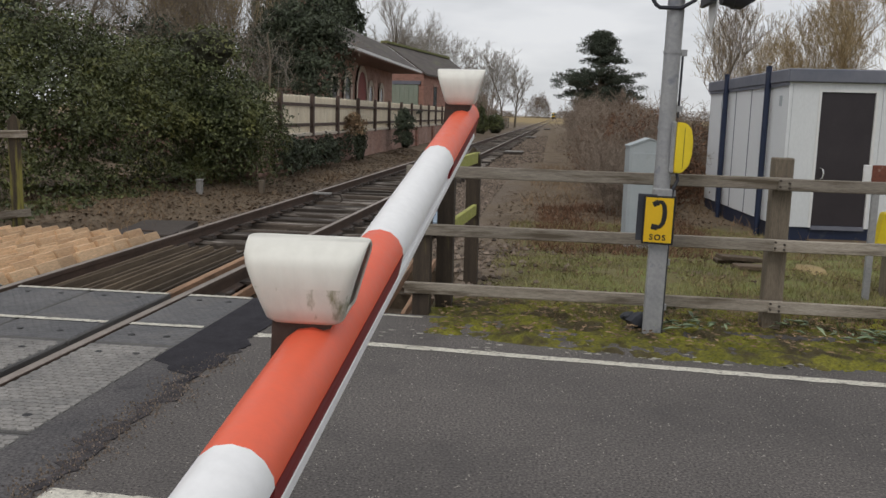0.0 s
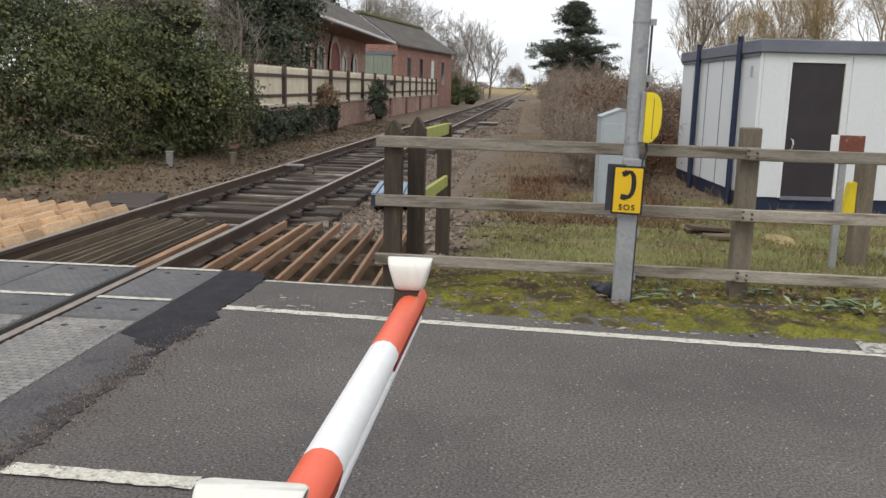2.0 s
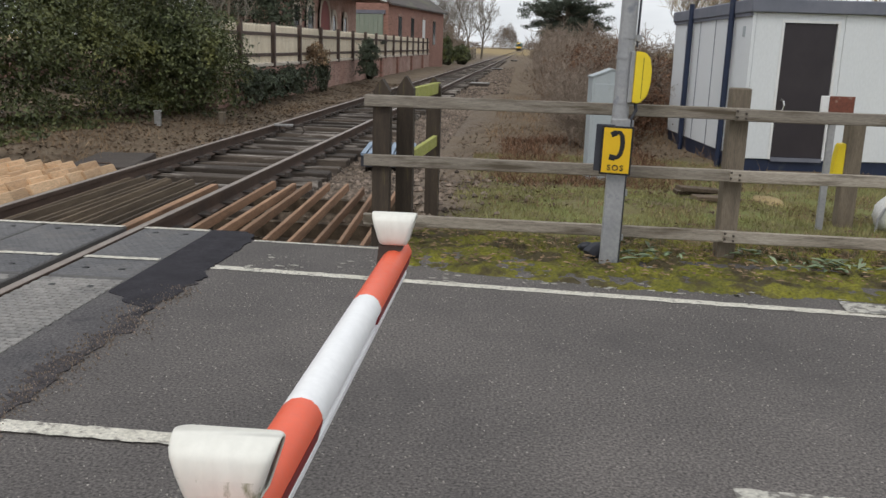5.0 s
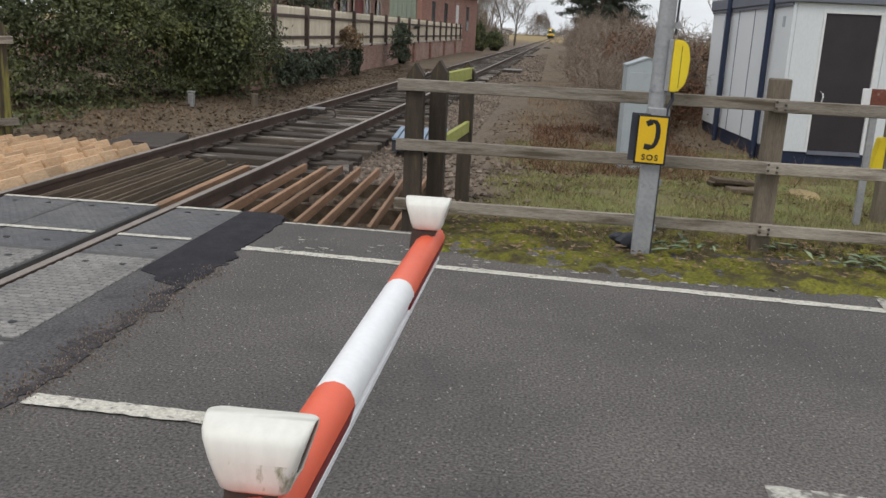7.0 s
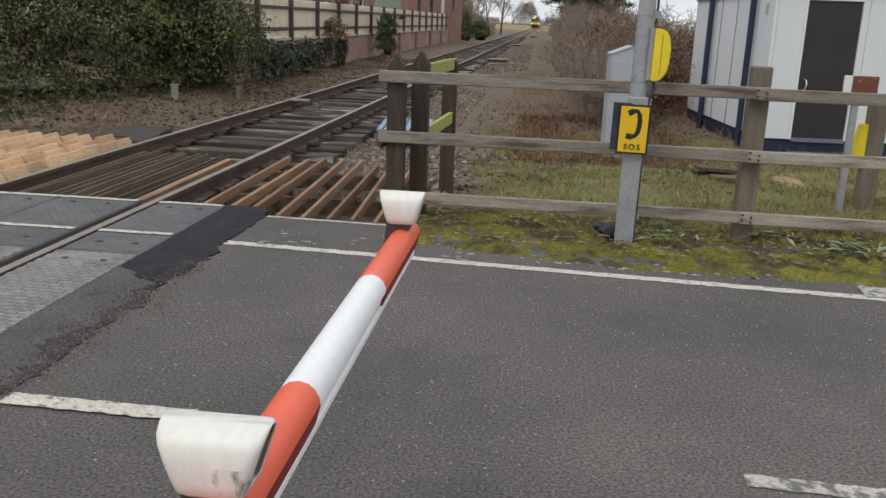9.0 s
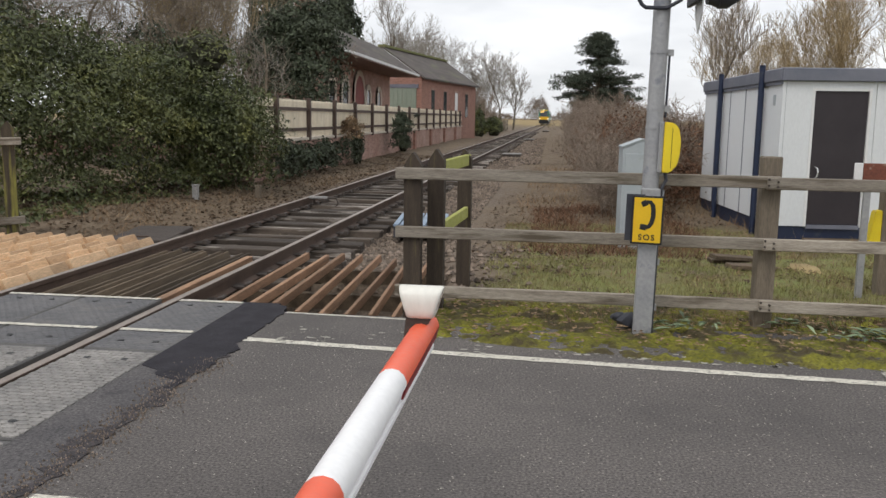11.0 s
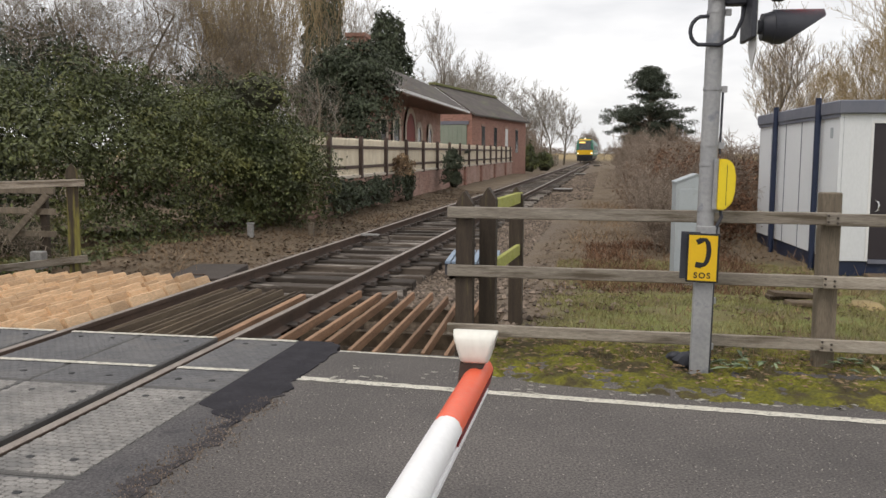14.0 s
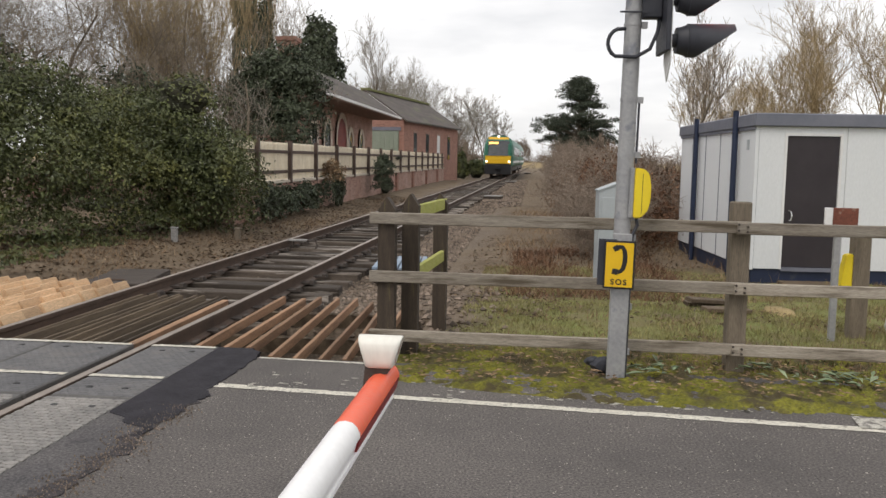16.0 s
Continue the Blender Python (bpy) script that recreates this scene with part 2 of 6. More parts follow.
    "leaf_dark": surf("dark_evergreen_leaf", (0.046, 0.06, 0.036), (0.088, 0.104, 0.062), 0.8, 0.52, 9, 0.0, island=0.5, spec=0.3),
    "needle": surf("pine_needles", (0.04, 0.052, 0.036), (0.075, 0.09, 0.06), 0.5, 0.7, 9, 0.0, island=0.45),
    # Dark filler colour that stands in for shade deep inside the foliage.
    "core": surf("dark_core_filler", (0.03, 0.032, 0.018), (0.05, 0.048, 0.03), 3, 0.95, 12, 0.6),
    "bark": surf("grey_brown_bark", (0.12, 0.098, 0.07), (0.19, 0.155, 0.115), 2, 0.9, 25, 0.5, island=0.2),
    "twig": surf("bare_twig", (0.19, 0.155, 0.115), (0.28, 0.232, 0.18), 1, 0.9, 9, 0.0, island=0.3),
    "twig_brown": surf("brown_twig", (0.19, 0.148, 0.115), (0.285, 0.228, 0.178), 1, 0.9, 9, 0.0, island=0.35),
    "twig_willow": surf("ochre_willow_twig", (0.27, 0.2, 0.11), (0.38, 0.295, 0.17), 1, 0.9, 9, 0.0, island=0.3),
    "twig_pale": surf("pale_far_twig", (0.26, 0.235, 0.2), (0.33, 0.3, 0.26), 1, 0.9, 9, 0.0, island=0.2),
    "dead": surf("dead_leaves_and_stalks", (0.17, 0.105, 0.06), (0.3, 0.21, 0.125), 2, 0.95, 9, 0.0, island=0.5),
    "litter": surf("damp_leaf_litter", (0.085, 0.056, 0.034), (0.165, 0.115, 0.072), 2, 0.95, 9, 0.0, island=0.5),
    "line_faded": surf("faded_road_paint", (0.42, 0.4, 0.35), (0.52, 0.5, 0.44), 5, 0.8, 70, 0.4, dirt=(0.13, 0.12, 0.11), dirt_scale=16, dirt_at=(0.46, 0.56)),
    "grass": surf("grass_blade", (0.17, 0.18, 0.06), (0.31, 0.275, 0.125), 0.9, 0.8, 9, 0.0, island=0.35, dirt=(0.3, 0.22, 0.12), dirt_scale=1.1, dirt_at=(0.52, 0.72)),
    "moss": surf("bright_moss", (0.13, 0.13, 0.015), (0.24, 0.225, 0.028), 2.5, 0.95, 45, 1.0, dirt=(0.07, 0.053, 0.03), dirt_scale=3.2, dirt_at=(0.45, 0.57), dist=0.03, grit=0.5),
    "stones": surf("ballast_stone", (0.125, 0.095, 0.07), (0.23, 0.182, 0.145), 2, 0.9, 40, 0.3, island=0.6),
    "concrete": surf("grey_concrete", (0.25, 0.245, 0.235), (0.34, 0.33, 0.315), 4, 0.85, 50, 0.3),
    "blue_grid": surf("blue_grey_plastic", (0.2, 0.27, 0.36), (0.28, 0.35, 0.43), 4, 0.6, 50, 0.1),
    "iron": surf("rusty_iron_plate", (0.05, 0.04, 0.034), (0.075, 0.06, 0.05), 4, 0.8, 50, 0.4),
    "boom_red": surf("barrier_red", (0.86, 0.15, 0.075), (0.8, 0.13, 0.065), 5, 0.42, 60, 0.03, dirt=(0.5, 0.06, 0.03), dirt_scale=9, dirt_at=(0.66, 0.9), grit=0.04),
    # Darker copy of the boom red: shade of the recessed side as colour.
    "boom_side_shade": surf("red_side_shade", (0.26, 0.02, 0.02), (0.2, 0.016, 0.018), 5, 0.55, 60, 0.05, grit=0.1, stretch=(1, 0.2, 1)),
    "boom_white": surf("barrier_white", (0.86, 0.86, 0.86), (0.9, 0.9, 0.89), 5, 0.4, 60, 0.03, grit=0.04),
    "lamp_cream": surf("cream_lamp_housing", (0.76, 0.74, 0.66), (0.82, 0.81, 0.74), 7, 0.42, 60, 0.04, dirt=(0.5, 0.46, 0.28), dirt_scale=22, dirt_at=(0.68, 0.8), stretch=(1, 1, 0.3), grit=0.04),
    "lamp_algae": surf("algae_stained_cream", (0.76, 0.74, 0.66), (0.82, 0.81, 0.74), 7, 0.45, 60, 0.05, dirt=(0.2, 0.21, 0.1), dirt_scale=30, dirt_at=(0.58, 0.68), stretch=(1, 1, 0.5), grit=0.06),
    "train_green": surf("train_green", (0.035, 0.16, 0.11), (0.045, 0.19, 0.13), 2, 0.4, 40, 0.03, grit=0.04),
    "train_yellow": surf("train_yellow", (0.8, 0.48, 0.02), (0.74, 0.44, 0.02), 2, 0.45, 40, 0.03, grit=0.04),
    "glass": surf("dark_window_glass", (0.03, 0.035, 0.04), (0.05, 0.055, 0.06), 2, 0.12, 40, 0.0, spec=0.6),
    "sack": surf("white_woven_sack", (0.62, 0.62, 0.6), (0.74, 0.74, 0.72), 8, 0.6, 90, 0.5, dist=0.02),
    "sign_back": surf("rusty_red_sign_back", (0.2, 0.07, 0.045), (0.14, 0.05, 0.035), 9, 0.8, 60, 0.3, dirt=(0.4, 0.33, 0.26), dirt_scale=10, dirt_at=(0.6, 0.75)),
    "far_field": surf("far_stubble_field", (0.33, 0.24, 0.12), (0.28, 0.22, 0.1), 0.05, 0.95, 1, 0.1),
    "headlight": glow("lit_headlight", (1.0, 0.93, 0.8), 2.2),
    "amber": glow("amber_display", (1.0, 0.62, 0.15), 1.6),
    "red_lamp": glow("lit_red_lamp", (1.0, 0.02, 0.015), 30.0),
    "red_lens": surf("red_lens", (0.5, 0.02, 0.02), (0.42, 0.015, 0.02), 3, 0.25, 40, 0.0),
}


def track_x(y):
    return -0.75 + 0.009 * max(0.0, y - 15)


def rise(y):
    return 0.004 * max(0.0, y - 15)


def step(v, a, b):
    u = min(1.0, max(0.0, (v - a) / (b - a)))
    return u * u * (3 - 2 * u)


# ---- building helpers ----
def box(bm, x0, x1, y0, y1, z0, z1, bevel=0.0):
    vs = [bm.verts.new(p) for p in ((x0, y0, z0), (x1, y0, z0), (x1, y1, z0), (x0, y1, z0), (x0, y0, z1), (x1, y0, z1), (x1, y1, z1), (x0, y1, z1))]
    fs = [bm.faces.new([vs[i] for i in q]) for q in ((3, 2, 1, 0), (4, 5, 6, 7), (0, 1, 5, 4), (1, 2, 6, 5), (2, 3, 7, 6), (3, 0, 4, 7))]
    if bevel:
        es = list({e for f in fs for e in f.edges})
        bmesh.ops.bevel(bm, geom=es, offset=bevel, segments=1, affect="EDGES")
    return vs


def prism(bm, outline, a, b, axis="y"):
    """An outline of (u, v) pairs, drawn out from a to b along an axis."""
    def at(u, v, w):
        return {"y": (u, w, v), "x": (w, u, v), "z": (u, v, w)}[axis]
    p = [bm.verts.new(at(u, v, a)) for u, v in outline]
    q = [bm.verts.new(at(u, v, b)) for u, v in outline]
    k = len(outline)
    for i in range(k):
        bm.faces.new((p[i], p[(i + 1) % k], q[(i + 1) % k], q[i]))
    bm.faces.new(p[::-1])
    bm.faces.new(q)
    return p, q


def tube(bm, pts, rad, sides=8):
    """A round tube along points."""
    rings = []
    for i, p in enumerate(pts):
        p = Vector(p)
        d = (Vector(pts[min(i + 1, len(pts) - 1)]) - Vector(pts[max(i - 1, 0)])).normalized()
        u = d.orthogonal().normalized() if not rings else (u - d * u.dot(d)).normalized()
        v = d.cross(u)
        r = rad[i] if isinstance(rad, (list, tuple)) else rad
        rings.append([bm.verts.new(p + (u * math.cos(a) + v * math.sin(a)) * r) for a in (2 * math.pi * k / sides for k in range(sides))])
    for a, b in zip(rings, rings[1:]):
        for k in range(sides):
            bm.faces.new((a[k], a[(k + 1) % sides], b[(k + 1) % sides], b[k]))
    bm.faces.new(rings[0][::-1])
    bm.faces.new(rings[-1])


def mesh_of(bm, material, smooth=False):
    bmesh.ops.recalc_face_normals(bm, faces=bm.faces)
    me = bpy.data.meshes.new("mesh")
    bm.to_mesh(me)
    bm.free()
    for mt in (material if isinstance(material, (list, tuple)) else [material]):
        me.materials.append(mt)
    if smooth:
        me.shade_smooth()
        me.set_sharp_from_angle(angle=radians(38))
    return me


def part(name, bm, material, parent, label="", smooth=False, at=None):
    ob = new(name, bm if isinstance(bm, bpy.types.Mesh) else mesh_of(bm, material, smooth))
    ob.parent = parent
    if at is not None:
        ob.matrix_basis = at
    if label:
        ob["label"] = label
    return ob


def thing(name, label, category, at=(0, 0, 0), turn=0.0, group="", kind=""):
    ob = new(name)
    ob.matrix_basis = pose(*at, 0, 0, turn)
    return tagged(ob, label, category, group, kind)


def solid(name, bm, material, label, category, at=(0, 0, 0), turn=0.0, group="", kind="", smooth=False):
    ob = new(name, bm if isinstance(bm, bpy.types.Mesh) else mesh_of(bm, material, smooth))
    ob.matrix_basis = pose(*at, 0, 0, turn)
    return tagged(ob, label, category, group, kind)


def array_mesh(verts, faces, material):
    me = bpy.data.meshes.new("mesh")
    me.from_pydata(verts, [], faces)
    me.materials.append(material)
    return me


def boxed(*a, bevel=0.0):
    bm = bmesh.new()
    box(bm, *a, bevel=bevel)
    return bm


# ---- ground ----
def ground_z(x, y):
    if y < 6.3:
        return -0.06
    side = step(x, 1.2, 2.4)
    left = step(-x, 2.6, 4.5)
    z = -0.29 + side * (0.23 - 0.14 * step(y, 7, 13)) + left * 0.19
    z += (0.05 * noise.noise((x * 0.6, y * 0.6, 0)) + 0.03 * noise.noise((x * 2.1, y * 2.1, 4))) * (0.3 + 0.7 * max(side, left))
    pit = step(y, 6.32, 6.4) * (1 - step(y, 9.3, 9.6)) * step(x, -4.3, -4.1) * (1 - step(x, 1.75, 1.9))
    return z * (1 - pit) - 0.8 * pit + rise(y)


def axis(parts):
    out = []
    for a, b, d in parts:
        out += [a + (b - a) * i / max(1, round((b - a) / d)) for i in range(max(1, round((b - a) / d)))]
    return out + [parts[-1][1]]


GX = axis([(-900, -100, 100), (-100, -20, 10), (-20, -8, 1), (-8, 9, 0.2), (9, 20, 1), (20, 100, 10), (100, 900, 100)])
GY = axis([(-300, -20, 40), (-20, 6, 4), (6, 6.6, 0.1), (6.6, 24, 0.2), (24, 60, 1), (60, 200, 5), (200, 1800, 80)])
gv = [(x, y, ground_z(x, y)) for y in GY for x in GX]
gw = len(GX)
gf = [(j * gw + i, j * gw + i + 1, (j + 1) * gw + i + 1, (j + 1) * gw + i) for j in range(len(GY) - 1) for i in range(gw - 1)]


def ground_material():
    m = surf("ground_cover", (0.13, 0.095, 0.06), (0.2, 0.15, 0.1), 1.3, 0.95, 30, 0.9, dirt=(0.09, 0.06, 0.035), dirt_scale=1.1, dirt_at=(0.5, 0.7), dist=0.03)
    n, l = m.node_tree.nodes, m.node_tree.links
    b = n["Principled BSDF"]
    co, sep = n.new("ShaderNodeTexCoord"), n.new("ShaderNodeSeparateXYZ")
    l.new(co.outputs["Object"], sep.inputs[0])

    def noise_at(s):
        q = n.new("ShaderNodeTexNoise")
        q.inputs["Scale"].default_value, q.inputs["Detail"].default_value = s, 6
        l.new(co.outputs["Object"], q.inputs["Vector"])
        return q.outputs["Fac"]

    def calc(op, a, c):
        q = n.new("ShaderNodeMath")
        q.operation = op
        for i, v in enumerate((a, c)):
            if isinstance(v, (int, float)):
                q.inputs[i].default_value = v
            else:
                l.new(v, q.inputs[i])
        return q.outputs[0]

    def edge(src, a, c):
        q = n.new("ShaderNodeMapRange")
        q.interpolation_type = "SMOOTHSTEP"
        q.inputs[1].default_value, q.inputs[2].default_value = a, c
        l.new(src, q.inputs[0])
        return q.outputs[0]

    wob = calc("MULTIPLY", calc("SUBTRACT", noise_at(0.7), 0.5), 2.2)
    xw, yw = calc("ADD", sep.outputs["X"], wob), calc("ADD", sep.outputs["Y"], wob)

    def mixed(a, colour, fac):
        q = n.new("ShaderNodeMix")
        q.data_type = "RGBA"
        l.new(a, q.inputs["A"])
        if isinstance(colour, tuple):
            q.inputs["B"].default_value = (*colour, 1)
        else:
            l.new(colour, q.inputs["B"])
        l.new(fac, q.inputs["Factor"])
        return q.outputs["Result"]

    col = b.inputs["Base Color"].links[0].from_socket
    grass_tone = n.new("ShaderNodeValToRGB")
    grass_tone.color_ramp.elements[0].position, grass_tone.color_ramp.elements[0].color = 0.38, (0.175, 0.148, 0.065, 1)
    grass_tone.color_ramp.elements[1].position, grass_tone.color_ramp.elements[1].color = 0.6, (0.175, 0.195, 0.055, 1)
    l.new(noise_at(3.0), grass_tone.inputs[0])
    grass = calc("MULTIPLY", edge(xw, 2.0, 3.0), calc("SUBTRACT", 1.0, edge(yw, 12.5, 15.0)))
    col = mixed(col, grass_tone.outputs[0], calc("MULTIPLY", grass, edge(noise_at(0.9), 0.3, 0.5)))
    stones = n.new("ShaderNodeTexVoronoi")
    stones.inputs["Scale"].default_value = 22
    l.new(co.outputs["Object"], stones.inputs["Vector"])
    grey = n.new("ShaderNodeValToRGB")
    grey.color_ramp.elements[0].color, grey.color_ramp.elements[1].color = (0.27, 0.215, 0.165, 1), (0.06, 0.046, 0.035, 1)
    l.new(stones.outputs["Distance"], grey.inputs[0])
    bed = calc("MULTIPLY", edge(xw, -2.9, -2.2), calc("SUBTRACT", 1.0, edge(xw, 1.5, 2.4)))
    col = mixed(col, grey.outputs[0], calc("MULTIPLY", bed, 0.7))
    col = mixed(col, (0.3, 0.22, 0.1), edge(sep.outputs["Y"], 150, 260))
    l.new(col, b.inputs["Base Color"])
    return m


M["ground"] = ground_material()
ground = solid("ground", array_mesh(gv, gf, M["ground"]), None, "brown winter ground with grass, soil and ballast", "ground", kind="structure")

# road on either side of the track
road = thing("road", "worn grey asphalt road over the level crossing", "road", kind="structure")
part("road_surface", boxed(0.64, 40, -4.5, 6.22, -0.3, 0.0), M["asphalt"], road)
part("road_surface", boxed(-40, -2.16, -4.5, 6.42, -0.3, 0.0), M["asphalt"], road)

def strip(x_left, x_right, y0, y1, z, n=90):
    """A band of surfacing with a wandering edge on either side."""
    b = bmesh.new()
    l, r = [], []
    for i in range(n + 1):
        y = y0 + (y1 - y0) * i / n
        l.append(b.verts.new((x_left(y), y, z)))
        r.append(b.verts.new((x_right(y), y, z)))
    for i in range(n):
        b.faces.new((l[i], r[i], r[i + 1], l[i + 1]))
    bottom = bmesh.ops.extrude_face_region(b, geom=b.faces[:])
    for v in bottom["geom"]:
        if isinstance(v, bmesh.types.BMVert):
            v.co.z -= 0.2
    return b


def seam(y):
    return 0.99 + 0.06 * noise.noise((0, y * 1.3, 3)) + 0.06 * noise.noise((0, y * 5, 3)) + 0.035 * noise.noise((0, y * 17, 3)) 


part("asphalt_seal", strip(lambda y: 0.605, seam, -3.5, 6.3, 0.003), M["old_seal"], road, "strip of grey asphalt seal beside the rubber panels")
part("fresh_patch", strip(lambda y: 0.606 + (seam(y) - 0.64) * (1 - step(y + 0.12 * noise.noise((3, y * 7, 0)), 4.4, 4.72)), lambda y: seam(y) + 0.006 - 0.1 * step(y, 6.3, 6.48), 4.3, 6.48, 0.007, 140), M["new_asphalt"], road, "patch of fresh black asphalt")
part("seam_tar", strip(lambda y: seam(y) - 0.03 - 0.16 * max(0.0, noise.noise((1, y * 3, 1)) + 0.15) - 0.12 * abs(noise.noise((1, y * 13, 1))), lambda y: seam(y) + 0.012 + 0.04 * noise.noise((2, y * 9, 1)), -3.5, 5.0, 0.0055, 320), M["seam_grit"], road, "ragged black tar along the seam")


def painted(x0, y0, x1, y1, w, z=0.004, seed=1, name="road_line", parent=None, paint="line"):
    """A worn strip of paint with a ragged edge."""
    b = bmesh.new()
    d = Vector((x1 - x0, y1 - y0))
    s = Vector((-d.y, d.x)).normalized()
    k = max(2, int(d.length / 0.03))
    rows = []
    for i in range(k + 1):
        c = Vector((x0, y0)) + d * i / k
        a = [w / 2 * (1 + 0.2 * noise.noise((i * 0.35, seed * 7 + q, 0)) + 0.24 * noise.noise((i * 1.7, seed * 9 + q, 0))) for q in (0, 5)]
        rows.append([b.verts.new((*(c + s * a[0]), z)), b.verts.new((*(c - s * a[1]), z))])
    for p, q in zip(rows, rows[1:]):
        b.faces.new((p[1], q[1], q[0], p[0]))
    return part(name, b, M[paint], parent or road, "worn white road marking")


painted(0.985, 5.385, 9.5, 4.7, 0.088, seed=1)
painted(1.02, 6.2, 2.0, 6.14, 0.04, seed=2)
painted(1.02, 2.91, 1.77, 2.89, 0.095, 0.0085, seed=3)
painted(3.74, 2.77, 4.9, 2.71, 0.085, seed=4, paint="line_faded")
painted(4.95, 5.19, 5.4, 5.13, 0.22, 0.009, seed=5, paint="line_faded")
painted(-2.9, 5.6, -2.2, 5.56, 0.09, seed=6)

# rubber crossing panels
crossing = thing("crossing_deck", "grey embossed rubber level crossing panels between the rails", "crossing deck", kind="structure")
treads = ([[], []], [[], []])
bm = bmesh.new()
tube(bm, [(0, 0, -0.012), (0, 0, 0.0028)], 0.022, 10)
hole_mesh = mesh_of(bm, M["black"])
for row, (y0, y1) in enumerate(((5.02, 6.52), (3.5, 5.0), (1.98, 3.48), (0.46, 1.96), (-1.06, 0.44), (-2.58, -1.08))):
    for x0, x1 in ((-2.15, -1.57), (-1.4, -0.765), (-0.755, -0.115), (0.055, 0.6)):
        part("panel", boxed(x0, x1, y0, y1, -0.2, -0.004, bevel=0.008), M["rubber"], crossing)
        for hx in (0.28, 0.72):
            for hy in (0.2, y1 - y0 - 0.2):
                part("bolt_hole", hole_mesh, None, crossing, at=pose(x0 + (x1 - x0) * hx, y0 + hy, 0))
        px, py = (0.078, 0.05) if row else (0.06, 0.042)
        v, f = treads[0 if row else 1]
        j = 0
        while y0 + 0.04 + j * py < y1 - 0.03:
            cy = y0 + 0.04 + j * py
            cx = x0 + 0.02 + (px / 2 if j % 2 else 0)
            while cx < x1 - 0.016:
                k = len(v)
                a, c, h = px * 0.6, py * 0.49, 0.0015 if row else -0.001
                for q, zz in ((1.0, -0.0055), (0.9, h)):
                    v += [(min(x1 - 0.012, max(x0 + 0.012, u)), w, o) for u, w, o in ((cx - a * q, cy, zz), (cx - a * q * 0.6, cy - c * q, zz), (cx + a * q * 0.6, cy - c * q, zz), (cx + a * q, cy, zz), (cx + a * q * 0.6, cy + c * q, zz), (cx - a * q * 0.6, cy + c * q, zz))]
                f += [tuple(k + 6 + q for q in range(6))] + [(k + q, k + (q + 1) % 6, k + 6 + (q + 1) % 6, k + 6 + q) for q in range(6)]
                cx += px
            j += 1
part("tread", array_mesh(*treads[0], M["tread"]), None, crossing, "raised lozenge treads, worn pale")["kind"] = "stuff"
part("tread", array_mesh(*treads[1], M["tread_dark"]), None, crossing, "raised lozenge treads, dark grey")["kind"] = "stuff"
for x0, x1 in ((-2.15, -1.57), (-1.4, -0.115), (0.06, 0.58)):
    painted(x0, 5.5, x1, 5.5, 0.06, 0.0045, 7 + x0, parent=crossing)
    painted(x0, 6.47, x1, 6.47, 0.06, 0.0045, 9 + x0, parent=crossing)

# ---- track ----
RAIL = [(-0.07, -0.16), (0.07, -0.16), (0.07, -0.148), (0.012, -0.125), (0.01, -0.045), (0.035, -0.035), (0.035, -0.002)]
RAIL += [(-0.035, -0.002), (-0.035, -0.035), (-0.01, -0.045), (-0.012, -0.125), (-0.07, -0.148)]
track = thing("railway_track", "single railway track of rusty rails on timber sleepers", "railway track", kind="structure")
for side in (-0.7525, 0.7525):
    bm = bmesh.new()
    rings = []
    for y in (-40, 0, 15, 25, 40, 70, 120, 200, 350, 700):
        rings.append([bm.verts.new((track_x(y) + side + u, y, v + rise(y))) for u, v in RAIL])
    k = len(RAIL)
    for a, b in zip(rings, rings[1:]):
        for i in range(k):
            bm.faces.new((a[i], a[(i + 1) % k], b[(i + 1) % k], b[i]))
    rail = part("rail", bm, M["rail"], track, "rusty steel rail")
    bm = bmesh.new()
    rows = [[bm.verts.new((track_x(y) + side + u, y, z + rise(y))) for u, z in ((-0.03, -0.001), (-0.02, 0.003), (0.02, 0.003), (0.03, -0.001))] for y in (-40, 0, 15, 25, 40, 70, 120, 200, 350, 700)]
    for a, b in zip(rows, rows[1:]):
        for i in range(3):
            bm.faces.new((a[i], a[i + 1], b[i + 1], b[i]))
    part("rail_head", bm, M["rail_top"], rail, "worn shiny running surface")

sleeper_mesh = mesh_of(boxed(-1.3, 1.3, -0.125, 0.125, -0.13, 0.0, bevel=0.012), M["sleeper"])
rnd = random.Random(2)
for i in range(150):
    y = 9.75 + 0.66 * i
    part("sleeper", sleeper_mesh, None, track, at=pose(track_x(y) + rnd.uniform(-0.06, 0.06), y + rnd.uniform(-0.03, 0.03), -0.16 + rise(y) + rnd.uniform(-0.03, 0.012), rnd.uniform(-3, 3), rnd.uniform(-0.6, 0.6), rnd.uniform(-1.8, 1.8)))
bm = bmesh.new()
for dx in (-0.16, 0.13):
    box(bm, dx, dx + 0.05, -0.06, 0.06, 0.0, 0.04, bevel=0.008)
box(bm, -0.19, 0.19, -0.075, 0.075, -0.012, 0.008)
chair_mesh = mesh_of(bm, M["iron"])
for i in range(45):
    y = 7.0 + 0.66 * i
    for side in (-0.7525, 0.7525):
        part("rail_chair", chair_mesh, None, track, at=pose(track_x(y) + side, y + 0.11, -0.13 + rise(y)))
for i, y in enumerate((7.1, 7.77, 8.44, 9.1)):
    part("sleeper", sleeper_mesh, None, track, at=pose(-0.75, y, -0.19))

# ---- timber trespass guards ----
def slat_mesh(length, w, h, material, lean=0.0):
    b = bmesh.new()
    prism(b, [(-w / 2, 0), (w / 2, 0), (0.012 + lean, h), (-0.012 + lean, h)], 0, length)
    return mesh_of(b, material)


